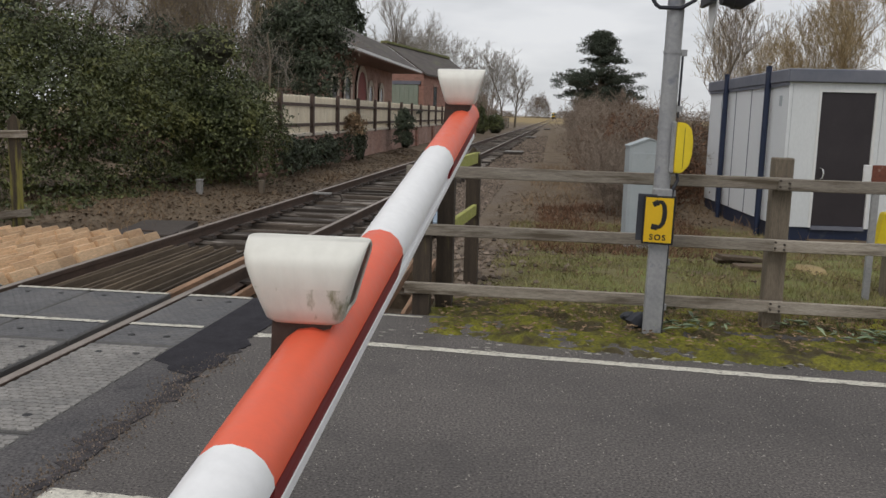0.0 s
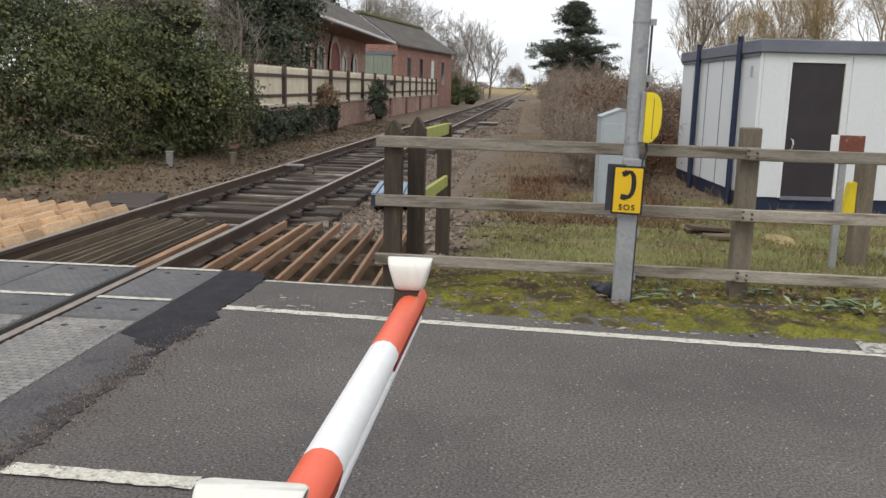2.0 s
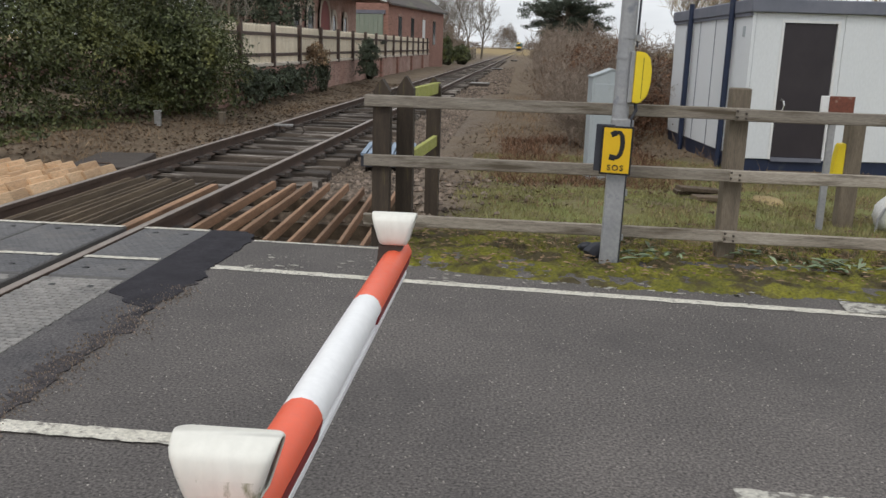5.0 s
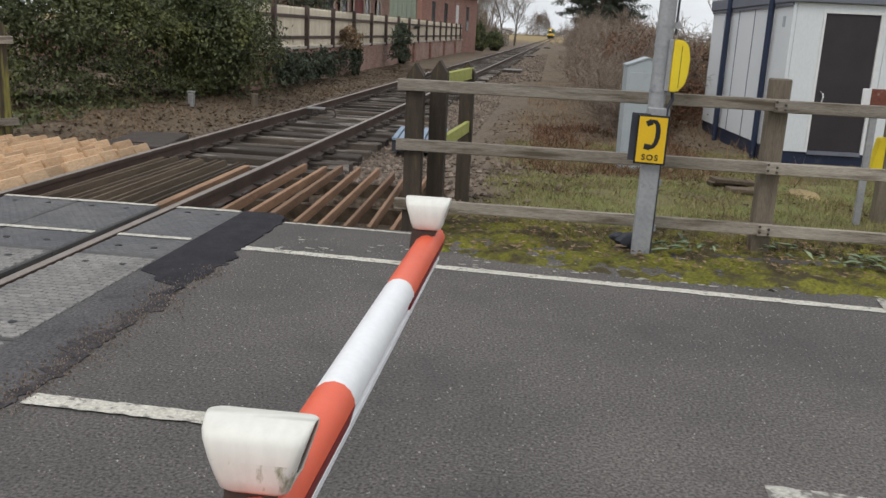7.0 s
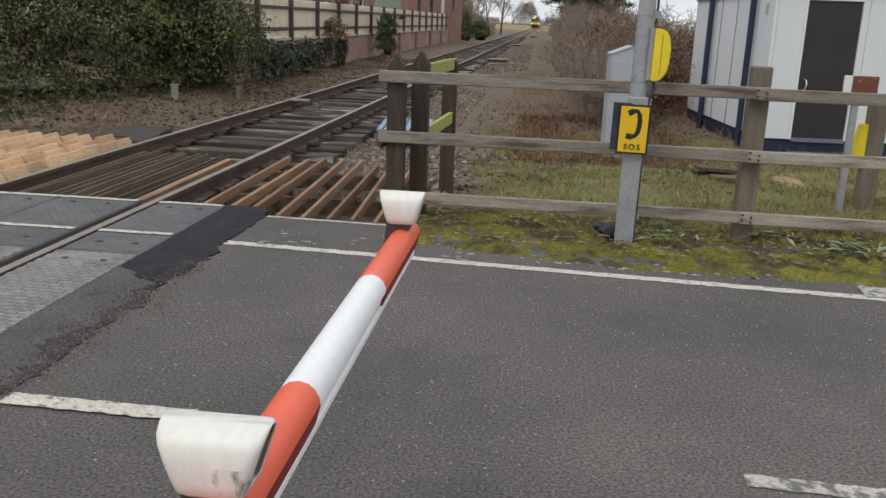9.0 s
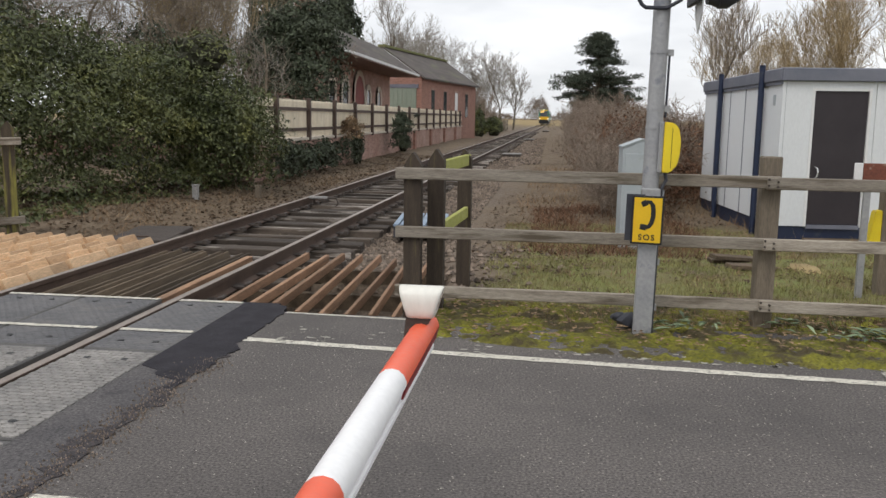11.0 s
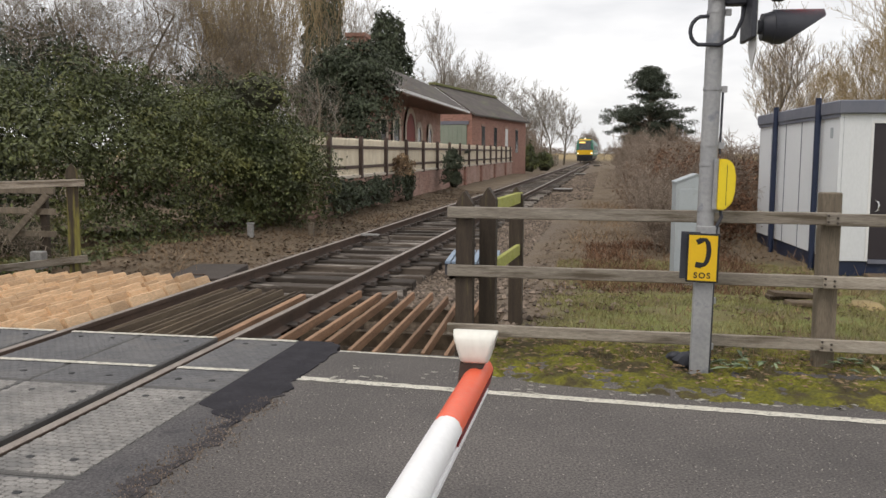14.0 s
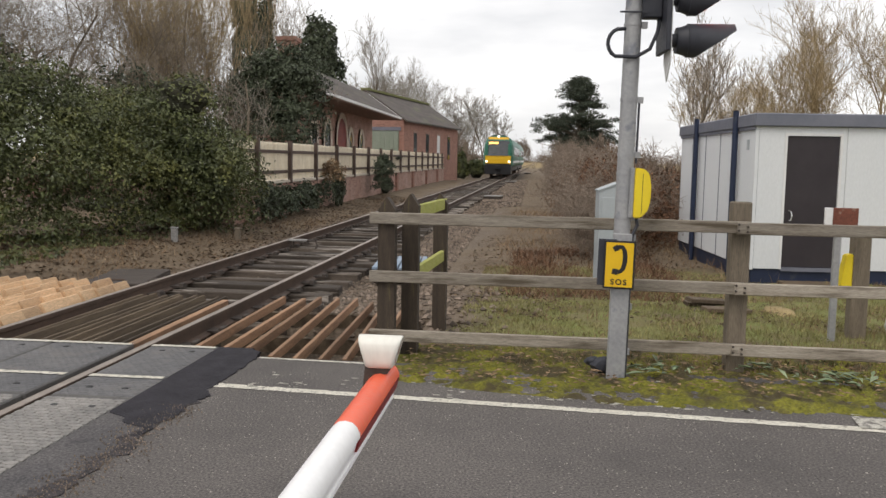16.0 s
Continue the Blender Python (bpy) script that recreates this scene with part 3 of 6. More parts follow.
def guard(name, label, x0, x1, count, y0, y1, z, w, h, material, pieces, lean=0.0, ragged=0.0):
    g = thing(name, label, "trespass guard", kind="structure")
    r = random.Random(count)
    for p in range(pieces):
        length = (y1 - y0) / pieces
        me = slat_mesh(length - 0.012, w, h, material, lean)
        for i in range(count):
            part("slat", me, None, g, at=pose(x0 + (x1 - x0) * (i + 0.5) / count + r.uniform(-ragged, ragged), y0 + p * length + r.uniform(-ragged, ragged) * 2, z + r.uniform(-ragged, ragged) * 0.6, 0, 0, r.uniform(-0.6, 0.6) * ragged * 60))
    bmx = bmesh.new()
    for i in range(4):
        yb = y0 + 0.1 + (y1 - y0 - 0.35) * i / 3
        box(bmx, x0, x1, yb, yb + 0.15, z - 0.12, z - 0.004)
    part("bearer", bmx, M["slat_old"], g)
    return g


guard("trespass_guard", "pale new timber slats of triangular section beside the track", -4.25, -1.7, 12, 6.55, 9.75, -0.1, 0.21, 0.125, M["slat_new"], 9, 0.02, 0.03)
guard("trespass_guard", "old dark timber slats of triangular section between the rails", -1.38, -0.28, 9, 6.6, 9.3, -0.2, 0.11, 0.15, M["slat_old"], 1, 0.0, 0.022)
g = thing("trespass_guard", "weathered orange timber boards on edge over a pit", "trespass guard", kind="structure")
rnd = random.Random(8)
for x0, x1, w, length in ((0.36, 0.34, 0.022, 2.6), (0.62, 0.55, 0.022, 2.65), (0.81, 0.72, 0.021, 2.7), (1.05, 0.92, 0.018, 2.9), (1.24, 1.14, 0.017, 2.85), (1.44, 1.31, 0.016, 2.85), (1.63, 1.49, 0.016, 2.8), (1.81, 1.7, 0.016, 2.7)):
    bm = boxed(-w, w, 0, length, -0.08, 0.0, bevel=0.004)
    part("slat", bm, M["slat_mid"], g, at=pose(x0, 6.36 if x0 > 0.9 else 6.55, -0.012 + rnd.uniform(-0.02, 0.01), rnd.uniform(-0.5, 0.4), rnd.uniform(-5, 3), math.degrees(math.atan2(x0 - x1, length))))
for y in (6.6, 7.6, 8.85):
    part("bearer", boxed(0.2, 1.88, y, y + 0.1, -0.28, -0.14), M["slat_old"], g)
solid("timber_plank", boxed(-0.035, 0.035, 0, 2.3, -0.16, 0.02, bevel=0.005), M["slat_mid"], "orange timber plank set on edge beside the rail", "plank", (-0.2, 6.62, -0.05), 1.0)

# ---- the barrier ----
PIVOT = (2.612, -1.0, 0.84)
barrier = thing("barrier", "red and white striped half barrier boom with cream lamps", "barrier", PIVOT)
BOOM = [(-0.032, -0.034), (-0.037, -0.005), (-0.036, 0.018), (-0.028, 0.037), (-0.014, 0.048), (0.002, 0.051), (0.018, 0.047), (0.029, 0.037), (0.036, 0.022)]
BOOM += [(0.0365, 0.012), (0.031, 0.009), (0.023, -0.022), (0.022, -0.034)]
bands = [3.5, 2.92, 2.31, 1.71, 1.11, 0.51, 0.1]
for i, (b, a) in enumerate(zip(bands, bands[1:])):
    bm = bmesh.new()
    prism(bm, BOOM, a, b)
    part("boom_band", bm, M["boom_white" if i % 2 else "boom_red"], barrier, "white band" if i % 2 else "orange-red band", True)
    # On red bands, a darker strip paints the shade of the right side.
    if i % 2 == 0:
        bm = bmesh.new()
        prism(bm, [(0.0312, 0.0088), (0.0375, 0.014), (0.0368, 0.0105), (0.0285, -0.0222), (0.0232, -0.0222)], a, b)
        part("side_sheet", bm, M["boom_side_shade"], barrier, "darker red strip along the side, its shade put into the colour")
part("boom_edge", boxed(0.0225, 0.0295, 0.1, 3.44, -0.036, -0.0225, bevel=0.0015), M["boom_white"], barrier, "thin white lower edge strip")
for y in (3.4, 1.98):
    bm = bmesh.new()
    rings = []
    wide = 0.93 if y > 3 else 1.0
    for z, hx, ya, yb in ((0.0, 0.04, -0.034, 0.032), (0.006, 0.044, -0.04, 0.038), (0.022, 0.049, -0.043, 0.041), (0.045, 0.056, -0.045, 0.043), (0.066, 0.063, -0.042, 0.04), (0.076, 0.066, -0.036, 0.034), (0.083, 0.0675, -0.025, 0.023), (0.087, 0.068, -0.01, 0.01)):
        ring, r = [], min(0.014, (yb - ya) * 0.4)
        for cx, cy, a0 in ((hx * wide - r, yb - r, 0), (r - hx * wide, yb - r, 90), (r - hx * wide, ya + r, 180), (hx * wide - r, ya + r, 270)):
            for q in range(4):
                a = radians(a0 + 30 * q)
                ring.append(bm.verts.new((cx + r * math.cos(a), cy + r * math.sin(a), z)))
        rings.append(ring)
    for a, b in zip(rings, rings[1:]):
        for k in range(16):
            if k != 15:
                bm.faces.new((a[k], a[(k + 1) % 16], b[(k + 1) % 16], b[k]))
    bm.faces.new(rings[0][::-1])
    bm.faces.new(rings[-1])
    for q in bm.faces:
        q.material_index = 1 if y < 3 and q.calc_center_median().z < 0.034 else 0
    bmesh.ops.recalc_face_normals(bm, faces=bm.faces)
    me = bpy.data.meshes.new("mesh")
    bm.to_mesh(me)
    bm.free()
    me.materials.append(M["lamp_cream"])
    me.materials.append(M["lamp_algae"])
    me.shade_smooth()
    lamp = part("lamp_housing", me, None, barrier, "cream plastic lamp hood" if y > 3 else "cream plastic lamp hood, green algae at the foot", at=pose(-0.002 if y > 3 else -0.006, y, 0.066 if y > 3 else 0.056))
    mod = lamp.modifiers.new("shell", "SOLIDIFY")
    mod.thickness = 0.003
    bm = bmesh.new()
    prism(bm, [(-0.05, -0.01), (-0.036, -0.01), (-0.03, 0.036), (0.022, 0.05), (0.026, 0.068), (-0.042, 0.068)], y - 0.03, y + 0.028)
    part("lamp_bracket", bm, M["iron"], barrier, "dark rusty bracket")
    bm = bmesh.new()
    tube(bm, [(-0.036, 0, 0.044), (0.04, 0, 0.044)], 0.024, 14)
    part("lamp_lens", bm, M["red_lens"], lamp)
machine = thing("barrier_machine", "grey barrier machine cabinet that carries the boom", "barrier machine", (2.6, -1.25, -0.06))
part("cabinet_body", boxed(-0.32, -0.08, -0.4, 0.35, 0, 1.1, bevel=0.02), M["cabinet"], machine)
bm = bmesh.new()
tube(bm, [(-0.1, 0.2, 0.9), (0.12, 0.2, 0.9)], 0.05, 12)
part("shaft", bm, M["galv"], machine)
bm = bmesh.new()
box(bm, -0.03, 0.05, 0.12, 0.36, 0.82, 0.98, bevel=0.01)
part("boom_clamp", bm, M["galv"], machine)


# ---- timber fence beside the road ----
def post_bm(w, h, pointed=True, cut="y"):
    b = bmesh.new()
    a = w / 2
    if pointed:
        prism(b, [(-a, -0.35), (a, -0.35), (a, h - 0.09), (0.004, h), (-0.004, h), (-a, h - 0.09)], -a, a, "x" if cut == "x" else "y")
    else:
        box(b, -a, a, -a, a, -0.35, h, bevel=0.008)
    return b


fence = thing("timber_fence", "weathered three-rail timber fence beside the road", "fence", (0, 6.32, 0))
part("post", post_bm(0.125, 1.22), M["post_dark"], fence, "dark pointed post with lichen edge", at=pose(1.96, 0.02, 0))
for x, h in ((4.51, 1.24), (7.1, 1.22), (9.7, 1.22)):
    part("post", post_bm(0.13, h, False), M["post"], fence, at=pose(x, 0.06, 0, 0, 0, 2))
rnd = random.Random(5)
for z in (1.07, 0.64, 0.2):
    for x0, x1, dz in ((1.84, 4.56, 0), (4.46, 7.15, -0.012), (7.05, 9.8, -0.02)):
        bm = boxed(0, x1 - x0, -0.02, 0.02, -0.042, 0.042, bevel=0.005)
        part("rail", bm, M["fence"], fence, at=pose(x0, -0.06 - (0.012 if dz == -0.012 else 0), z + dz, rnd.uniform(-1.5, 1.5), rnd.uniform(-0.25, 0.25), rnd.uniform(-0.2, 0.2)))
bm = bmesh.new()
tube(bm, [(0, -0.012, 0), (0, 0.01, 0)], 0.009, 6)
bolt_mesh = mesh_of(bm, M["iron"])
for z in (1.07, 0.64, 0.2):
    for dx, dz in ((-0.03, 0.016), (-0.03, -0.026), (0.03, 0.0), (0.03, -0.035)):
        part("bolt", bolt_mesh, None, fence, at=pose(4.5 + dx, -0.09, z + dz))
ret = thing("timber_fence", "lichen-covered timber fence running back along the track", "fence", (2.1, 6.55, 0))
part("post", post_bm(0.125, 1.24), M["post_dark"], ret, "dark pointed post with lichen edge", at=pose(0.0, 0.05, 0))
part("post", post_bm(0.125, 1.2), M["post_dark"], ret, "dark pointed post with lichen edge", at=pose(0.08, 1.45, 0))
for z in (1.1, 0.62):
    part("rail", boxed(-0.02, 0.02, 0.0, 1.5, -0.05, 0.05, bevel=0.005), M["lichen"], ret, "yellow-green lichen-covered rail", at=pose(0.03, 0.02, z, 0, 0, -3))

# fence beyond the track
lf = thing("timber_fence", "lichen-edged two-rail timber fence before the hedge", "fence", (-4.1, 10.6, -0.1), 31)
for x, h in ((0.0, 1.46), (-1.12, 1.42)):
    part("post", post_bm(0.15, h), M["post_lichen"], lf, "dark pointed post with lichen edge", at=pose(x, 0, 0))
part("rail", boxed(-1.75, 0.16, -0.02, 0.02, -0.05, 0.05, bevel=0.005), M["fence"], lf, at=pose(0, -0.095, 1.2, 0, -1.5, 0))
part("rail", boxed(-1.75, 0.16, -0.02, 0.02, -0.05, 0.05, bevel=0.005), M["fence"], lf, at=pose(0, -0.095, 0.16, 0, -5, 0))
bf = thing("timber_fence", "old leaning timber fence half hidden in the hedge", "fence", (-5.1, 11.4, -0.1), 8)
for x in (0.0, -1.6, -3.2):
    part("post", post_bm(0.1, 1.2, False), M["post_dark"], bf, at=pose(x, 0, 0))
for z in (1.05, 0.75, 0.42):
    part("rail", boxed(-3.4, 0.2, -0.02, 0.02, -0.045, 0.045, bevel=0.004), M["post"], bf, at=pose(0, -0.07, z, 0, 1.5, 0))
part("brace", boxed(-0.9, 0.0, -0.02, 0.02, -0.045, 0.045), M["post"], bf, at=pose(0.1, -0.11, 1.0, 0, -48, 0))
lc = thing("relay_cabinet", "pale grey steel equipment cabinet on a concrete base", "cabinet", (-5.15, 8.9, -0.1))
part("body", boxed(-0.5, 0.3, -0.3, 0.3, 0.1, 1.32, bevel=0.015), M["cabinet"], lc)
part("plinth", boxed(-0.55, 0.35, -0.35, 0.35, -0.1, 0.1, bevel=0.01), M["concrete"], lc)
solid("marker_block", boxed(-0.09, 0.09, -0.07, 0.07, -0.1, 0.26, bevel=0.012), M["concrete"], "small grey concrete block behind the fence", "marker", (-4.62, 10.55, -0.1))

# ---- road signal pole ----
pole = thing("signal_pole", "galvanised steel signal pole with wig-wag lamps and telephone", "signal pole", (3.63, 6.06, 0), 3)
lean = pose(0, 0, 0, 0, 0.9, 0)
bm = bmesh.new()
tube(bm, [(0, 0, -0.2), (0, 0, 3.4)], 0.057, 16)
part("mast", bm, M["galv"], pole, smooth=True, at=lean)
part("cable_cover", boxed(-0.063, 0.063, -0.068, -0.02, 0.0, 1.02, bevel=0.006), M["galv"], pole, "flat steel cable cover", at=lean)
for line, r in (([(0.066, -0.02, -0.02), (0.066, -0.02, 0.98)], 0.014), ([(0.07, 0, 1.5), (0.07, 0, 1.95)], 0.008)):
    bm = bmesh.new()
    tube(bm, line, r, 8)
    part("conduit", bm, M["hood"], pole, at=lean)
for z in (0.18, 0.5, 0.98, 1.12, 1.42, 1.55, 1.92, 2.42):
    bm = bmesh.new()
    tube(bm, [(0, 0, z), (0, 0, z + 0.018)], 0.061, 16)
    box(bm, 0.055, 0.095, -0.015, 0.015, z - 0.012, z + 0.03)
    part("clamp_band", bm, M["galv"], pole, at=lean)
bm = bmesh.new()
pts = [(-0.055, -0.02, 2.4)] + [(-0.085 - 0.085 * math.sin(a), -0.06, 2.3 + 0.095 * math.cos(a)) for a in [0.3 + 0.35 * k for k in range(8)]]
pts += [(0.02, -0.07, 2.21), (0.11, -0.06, 2.265), (0.16, -0.03, 2.38), (0.18, 0.0, 2.5)]
tube(bm, pts, 0.013, 8)
part("cable", bm, M["hood"], pole, "looped dark cable", smooth=True, at=lean)
sos = part("phone_sign", boxed(-0.105, 0.105, -0.012, 0.0, -0.165, 0.165, bevel=0.004), M["black"], pole, "black-edged yellow telephone sign", at=pose(-0.01, -0.105, 0.81, 0, 0.9, -8))
part("sign_face", boxed(-0.092, 0.092, -0.0155, -0.0125, -0.152, 0.152), M["sign_yellow"], sos)
part("sign_plate", boxed(-0.145, -0.02, 0.03, 0.045, -0.15, 0.17, bevel=0.003), M["hood"], sos, "dark back plate with bolts")
bm = bmesh.new()
arc = [(-0.012, 0.124), (0.016, 0.122), (0.031, 0.1), (0.037, 0.06), (0.036, 0.02), (0.028, -0.018), (0.012, -0.042), (-0.01, -0.05)]
tube(bm, [(x, -0.0185, z) for x, z in arc], [0.013, 0.014, 0.015, 0.016, 0.016, 0.015, 0.014, 0.013], 6)
for ends in (((-0.042, 0.104), (-0.008, 0.122)), ((-0.046, -0.044), (-0.006, -0.05))):
    tube(bm, [(x, -0.0185, z) for x, z in ends], [0.019, 0.021], 6)
for v in bm.verts:
    v.co.y = -0.0165 + (v.co.y + 0.0185) * 0.12
part("handset_symbol", bm, M["black"], sos, "black telephone handset symbol")
txt = bpy.data.curves.new("letters", "FONT")
txt.body, txt.size, txt.align_x, txt.extrude, txt.offset = "SOS", 0.054, "CENTER", 0.0008, 0.0012
txt.space_character = 1.28
letters = new("letters_curve", txt)
me = letters.data.copy()
deps = bpy.context.evaluated_depsgraph_get()
me = bpy.data.meshes.new_from_object(letters.evaluated_get(deps))
bpy.data.objects.remove(letters)
me.materials.clear()
me.materials.append(M["black"])
part("lettering", me, None, sos, "black letters SOS", at=pose(0, -0.0172, -0.135, 90, 0, 0))
bm = bmesh.new()
prism(bm, [(0, 0), (0.05, 0.0), (0.095, 0.05), (0.11, 0.12), (0.112, 0.22), (0.095, 0.3), (0.06, 0.335), (0, 0.34)], -0.07, 0.07)
bmesh.ops.bevel(bm, geom=bm.edges[:], offset=0.008, segments=2, affect="EDGES")
phone = part("telephone_case", bm, M["yellow"], pole, "yellow plastic telephone case", smooth=False, at=pose(0.075, -0.02, 1.13, 0, 0.9, 0))
part("case_seam", boxed(0.05, 0.053, -0.0715, -0.068, 0.03, 0.3), M["black"], phone)
part("case_back", boxed(-0.03, 0.0, -0.05, 0.05, 0.0, 0.34, bevel=0.004), M["galv"], phone)
bm = bmesh.new()
tube(bm, [(0.09, -0.01, 1.14), (0.1, -0.02, 1.08), (0.07, -0.03, 1.02), (0.065, -0.03, 0.95)], 0.012, 8)
part("cable", bm, M["hood"], pole, "black cable under the case", at=lean)
# wig-wag head
head = part("signal_board", boxed(0.225, 0.258, -0.2, 0.16, 2.24, 3.2, bevel=0.006), M["hood"], pole, "dark signal backing board seen edge on")
part("signal_arm", boxed(0.09, 0.225, -0.05, 0.05, 2.47, 2.95, bevel=0.01), M["hood"], head, "dark cable box between mast and board")
for z in (2.5, 2.6):
    part("arm_strap", boxed(-0.06, 0.12, -0.064, -0.058, z, z + 0.012), M["hood"], head)
bm = bmesh.new()
prism(bm, [(-0.13, 3.18), (0.09, 3.18), (0.09, 2.18), (-0.02, 2.05), (-0.13, 2.18)], 0.268, 0.276, "x")
part("board_edge", bm, M["frame_white"], head, "pale rear board seen edge on")
for z, lit in ((2.325, False), (2.6, True)):
    bm = bmesh.new()
    rings = []
    for x, r, cut_back in ((0.26, 0.045, 0), (0.32, 0.045, 0), (0.322, 0.086, 0), (0.35, 0.09, 0), (0.39, 0.104, 0), (0.393, 0.112, 0), (0.44, 0.112, 0), (0.7, 0.1, 0.25)):
        ring = []
        for k in range(24):
            a = 2 * math.pi * k / 24
            lift = 0.012 if cut_back else 0.0
            ring.append(bm.verts.new((x - cut_back * max(0.0, 0.5 - math.sin(a)) / 1.5, r * math.cos(a) - 0.02, z + r * math.sin(a) + lift * math.sin(a))))
        rings.append(ring)
    for a, b in zip(rings, rings[1:]):
        for k in range(24):
            bm.faces.new((a[k], a[(k + 1) % 24], b[(k + 1) % 24], b[k]))
    bm.faces.new(rings[0])
    lh = part("lamp_hood", bm, M["hood"], head, "dark visored lamp hood", smooth=True)
    bm = bmesh.new()
    tube(bm, [(0.415, -0.02, z), (0.435, -0.02, z), (0.45, -0.02, z)], [0.106, 0.09, 0.04], 18)
    part("lens", bm, M["red_lamp" if lit else "red_lens"], lh, "lit red lens" if lit else "unlit red lens")

# grey cabinet behind the fence
cab = thing("lineside_cabinet", "tall narrow grey lineside cabinet with pitched top", "cabinet", (4.05, 11.6, -0.2), 4)
bm = bmesh.new()
prism(bm, [(-0.17, 0), (0.2, 0), (0.2, 1.4), (0.08, 1.445), (-0.17, 1.345)], -0.18, 0.18)
part("body", bm, M["cabinet"], cab)
bm = bmesh.new()
prism(bm, [(-0.182, 1.346), (0.08, 1.449), (0.212, 1.4), (0.212, 1.415), (0.08, 1.466), (-0.182, 1.363)], -0.192, 0.192)
part("lid", bm, M["cabinet"], cab)
part("door", boxed(-0.14, 0.17, -0.19, -0.18, 0.1, 1.27, bevel=0.003), M["cabinet"], cab)

# ---- portable cabin ----
CW, CD, CH, XL = 2.36, 4.7, 2.45, -0.09
cabin = thing("portable_cabin", "white panelled portable cabin with navy base and brown door", "cabin", (6.3, 12.95, -0.2), 3.2)
part("base", boxed(XL + 0.02, CW - 0.02, 0.02, CD - 0.02, -0.1, 0.2), M["navy"], cabin, "navy painted base")
part("floor", boxed(XL + 0.02, CW - 0.02, 0.02, CD - 0.02, 0.2, 0.26), M["navy"], cabin)
for i in range(5):
    y0 = CD * i / 5
    part("wall_panel", boxed(XL, XL + 0.05, y0 + 0.012, y0 + CD / 5 - 0.012, 0.22, CH - 0.16, bevel=0.004), M["cabin_wall"], cabin)
    part("wall_panel", boxed(CW - 0.05, CW, y0 + 0.012, y0 + CD / 5 - 0.012, 0.22, CH - 0.16, bevel=0.004), M["cabin_wall"], cabin)
    part("panel_joint", boxed(XL - 0.006, XL + 0.045, y0 - 0.0115, y0 + 0.0115, 0.22, CH - 0.16), M["cabin_trim"], cabin)
DX0, DX1, DZ0, DZ1 = 0.36, 1.1, 0.25, 2.15
for x0, x1, z0, z1 in ((XL + 0.03, DX0 - 0.04, 0.22, CH - 0.16), (DX1 + 0.04, 1.2, 0.22, CH - 0.16), (1.206, CW - 0.03, 0.22, CH - 0.16), (DX0 - 0.04, DX1 + 0.04, DZ1 + 0.04, CH - 0.16)):
    part("front_panel", boxed(x0, x1, -0.01, 0.04, z0, z1, bevel=0.003), M["cabin_wall"], cabin)
part("corner_trim", boxed(XL - 0.012, XL + 0.04, -0.022, 0.03, 0.2, CH - 0.16, bevel=0.006), M["cabin_wall"], cabin)
part("corner_trim", boxed(CW - 0.04, CW + 0.012, -0.022, 0.03, 0.2, CH - 0.16, bevel=0.006), M["cabin_wall"], cabin)
part("back_wall", boxed(XL, CW, CD - 0.05, CD, 0.22, CH - 0.16), M["cabin_wall"], cabin)
part("roof", boxed(XL - 0.05, CW + 0.06, -0.08, CD + 0.06, CH - 0.17, CH + 0.02, bevel=0.015), M["cabin_trim"], cabin, "dark grey flat roof with deep fascia")
part("drip_rail", boxed(XL - 0.03, XL - 0.002, -0.02, CD, CH - 0.215, CH - 0.172), M["cabin_trim"], cabin)
dr = part("door", boxed(DX0, DX1, 0.005, 0.04, DZ0, DZ1, bevel=0.004), M["door"], cabin, "dark brown flush door")
bm = bmesh.new()
for a in ((DX0 - 0.04, DX0 - 0.004, -0.02, 0.04, DZ0 - 0.03, DZ1 + 0.04), (DX1 + 0.004, DX1 + 0.04, -0.02, 0.04, DZ0 - 0.03, DZ1 + 0.04), (DX0 - 0.004, DX1 + 0.004, -0.02, 0.04, DZ1 + 0.004, DZ1 + 0.04)):
    box(bm, *a)
part("door_frame", bm, M["frame_white"], cabin, "pale door frame")
part("threshold", boxed(DX0, DX1, -0.03, 0.03, DZ0 - 0.06, DZ0 - 0.005), M["cabin_trim"], cabin)
bm = bmesh.new()
tube(bm, [(DX0 + 0.07, 0.0, 0.92), (DX0 + 0.09, -0.05, 0.94), (DX0 + 0.1, -0.055, 1.0), (DX0 + 0.09, -0.05, 1.06), (DX0 + 0.07, 0.0, 1.08)], 0.011, 8)
part("handle", bm, M["chrome"], dr, "bright curved pull handle")
for y in (0.8, 3.25):
    bm = bmesh.new()
    tube(bm, [(XL - 0.075, y, -0.08), (XL - 0.075, y, CH + 0.1)], 0.045, 12)
    part("down_pipe", bm, M["navy"], cabin, "navy vertical pipe", smooth=True)
for y in (0.35, 3.75):
    part("vent", boxed(XL - 0.012, XL, y - 0.05, y + 0.05, 1.95, 2.1, bevel=0.003), M["cabinet"], cabin)
part("step_board", boxed(0.3, 1.2, -0.5, -0.06, -0.12, 0.06, bevel=0.01), M["slat_old"], cabin, "timber door step")

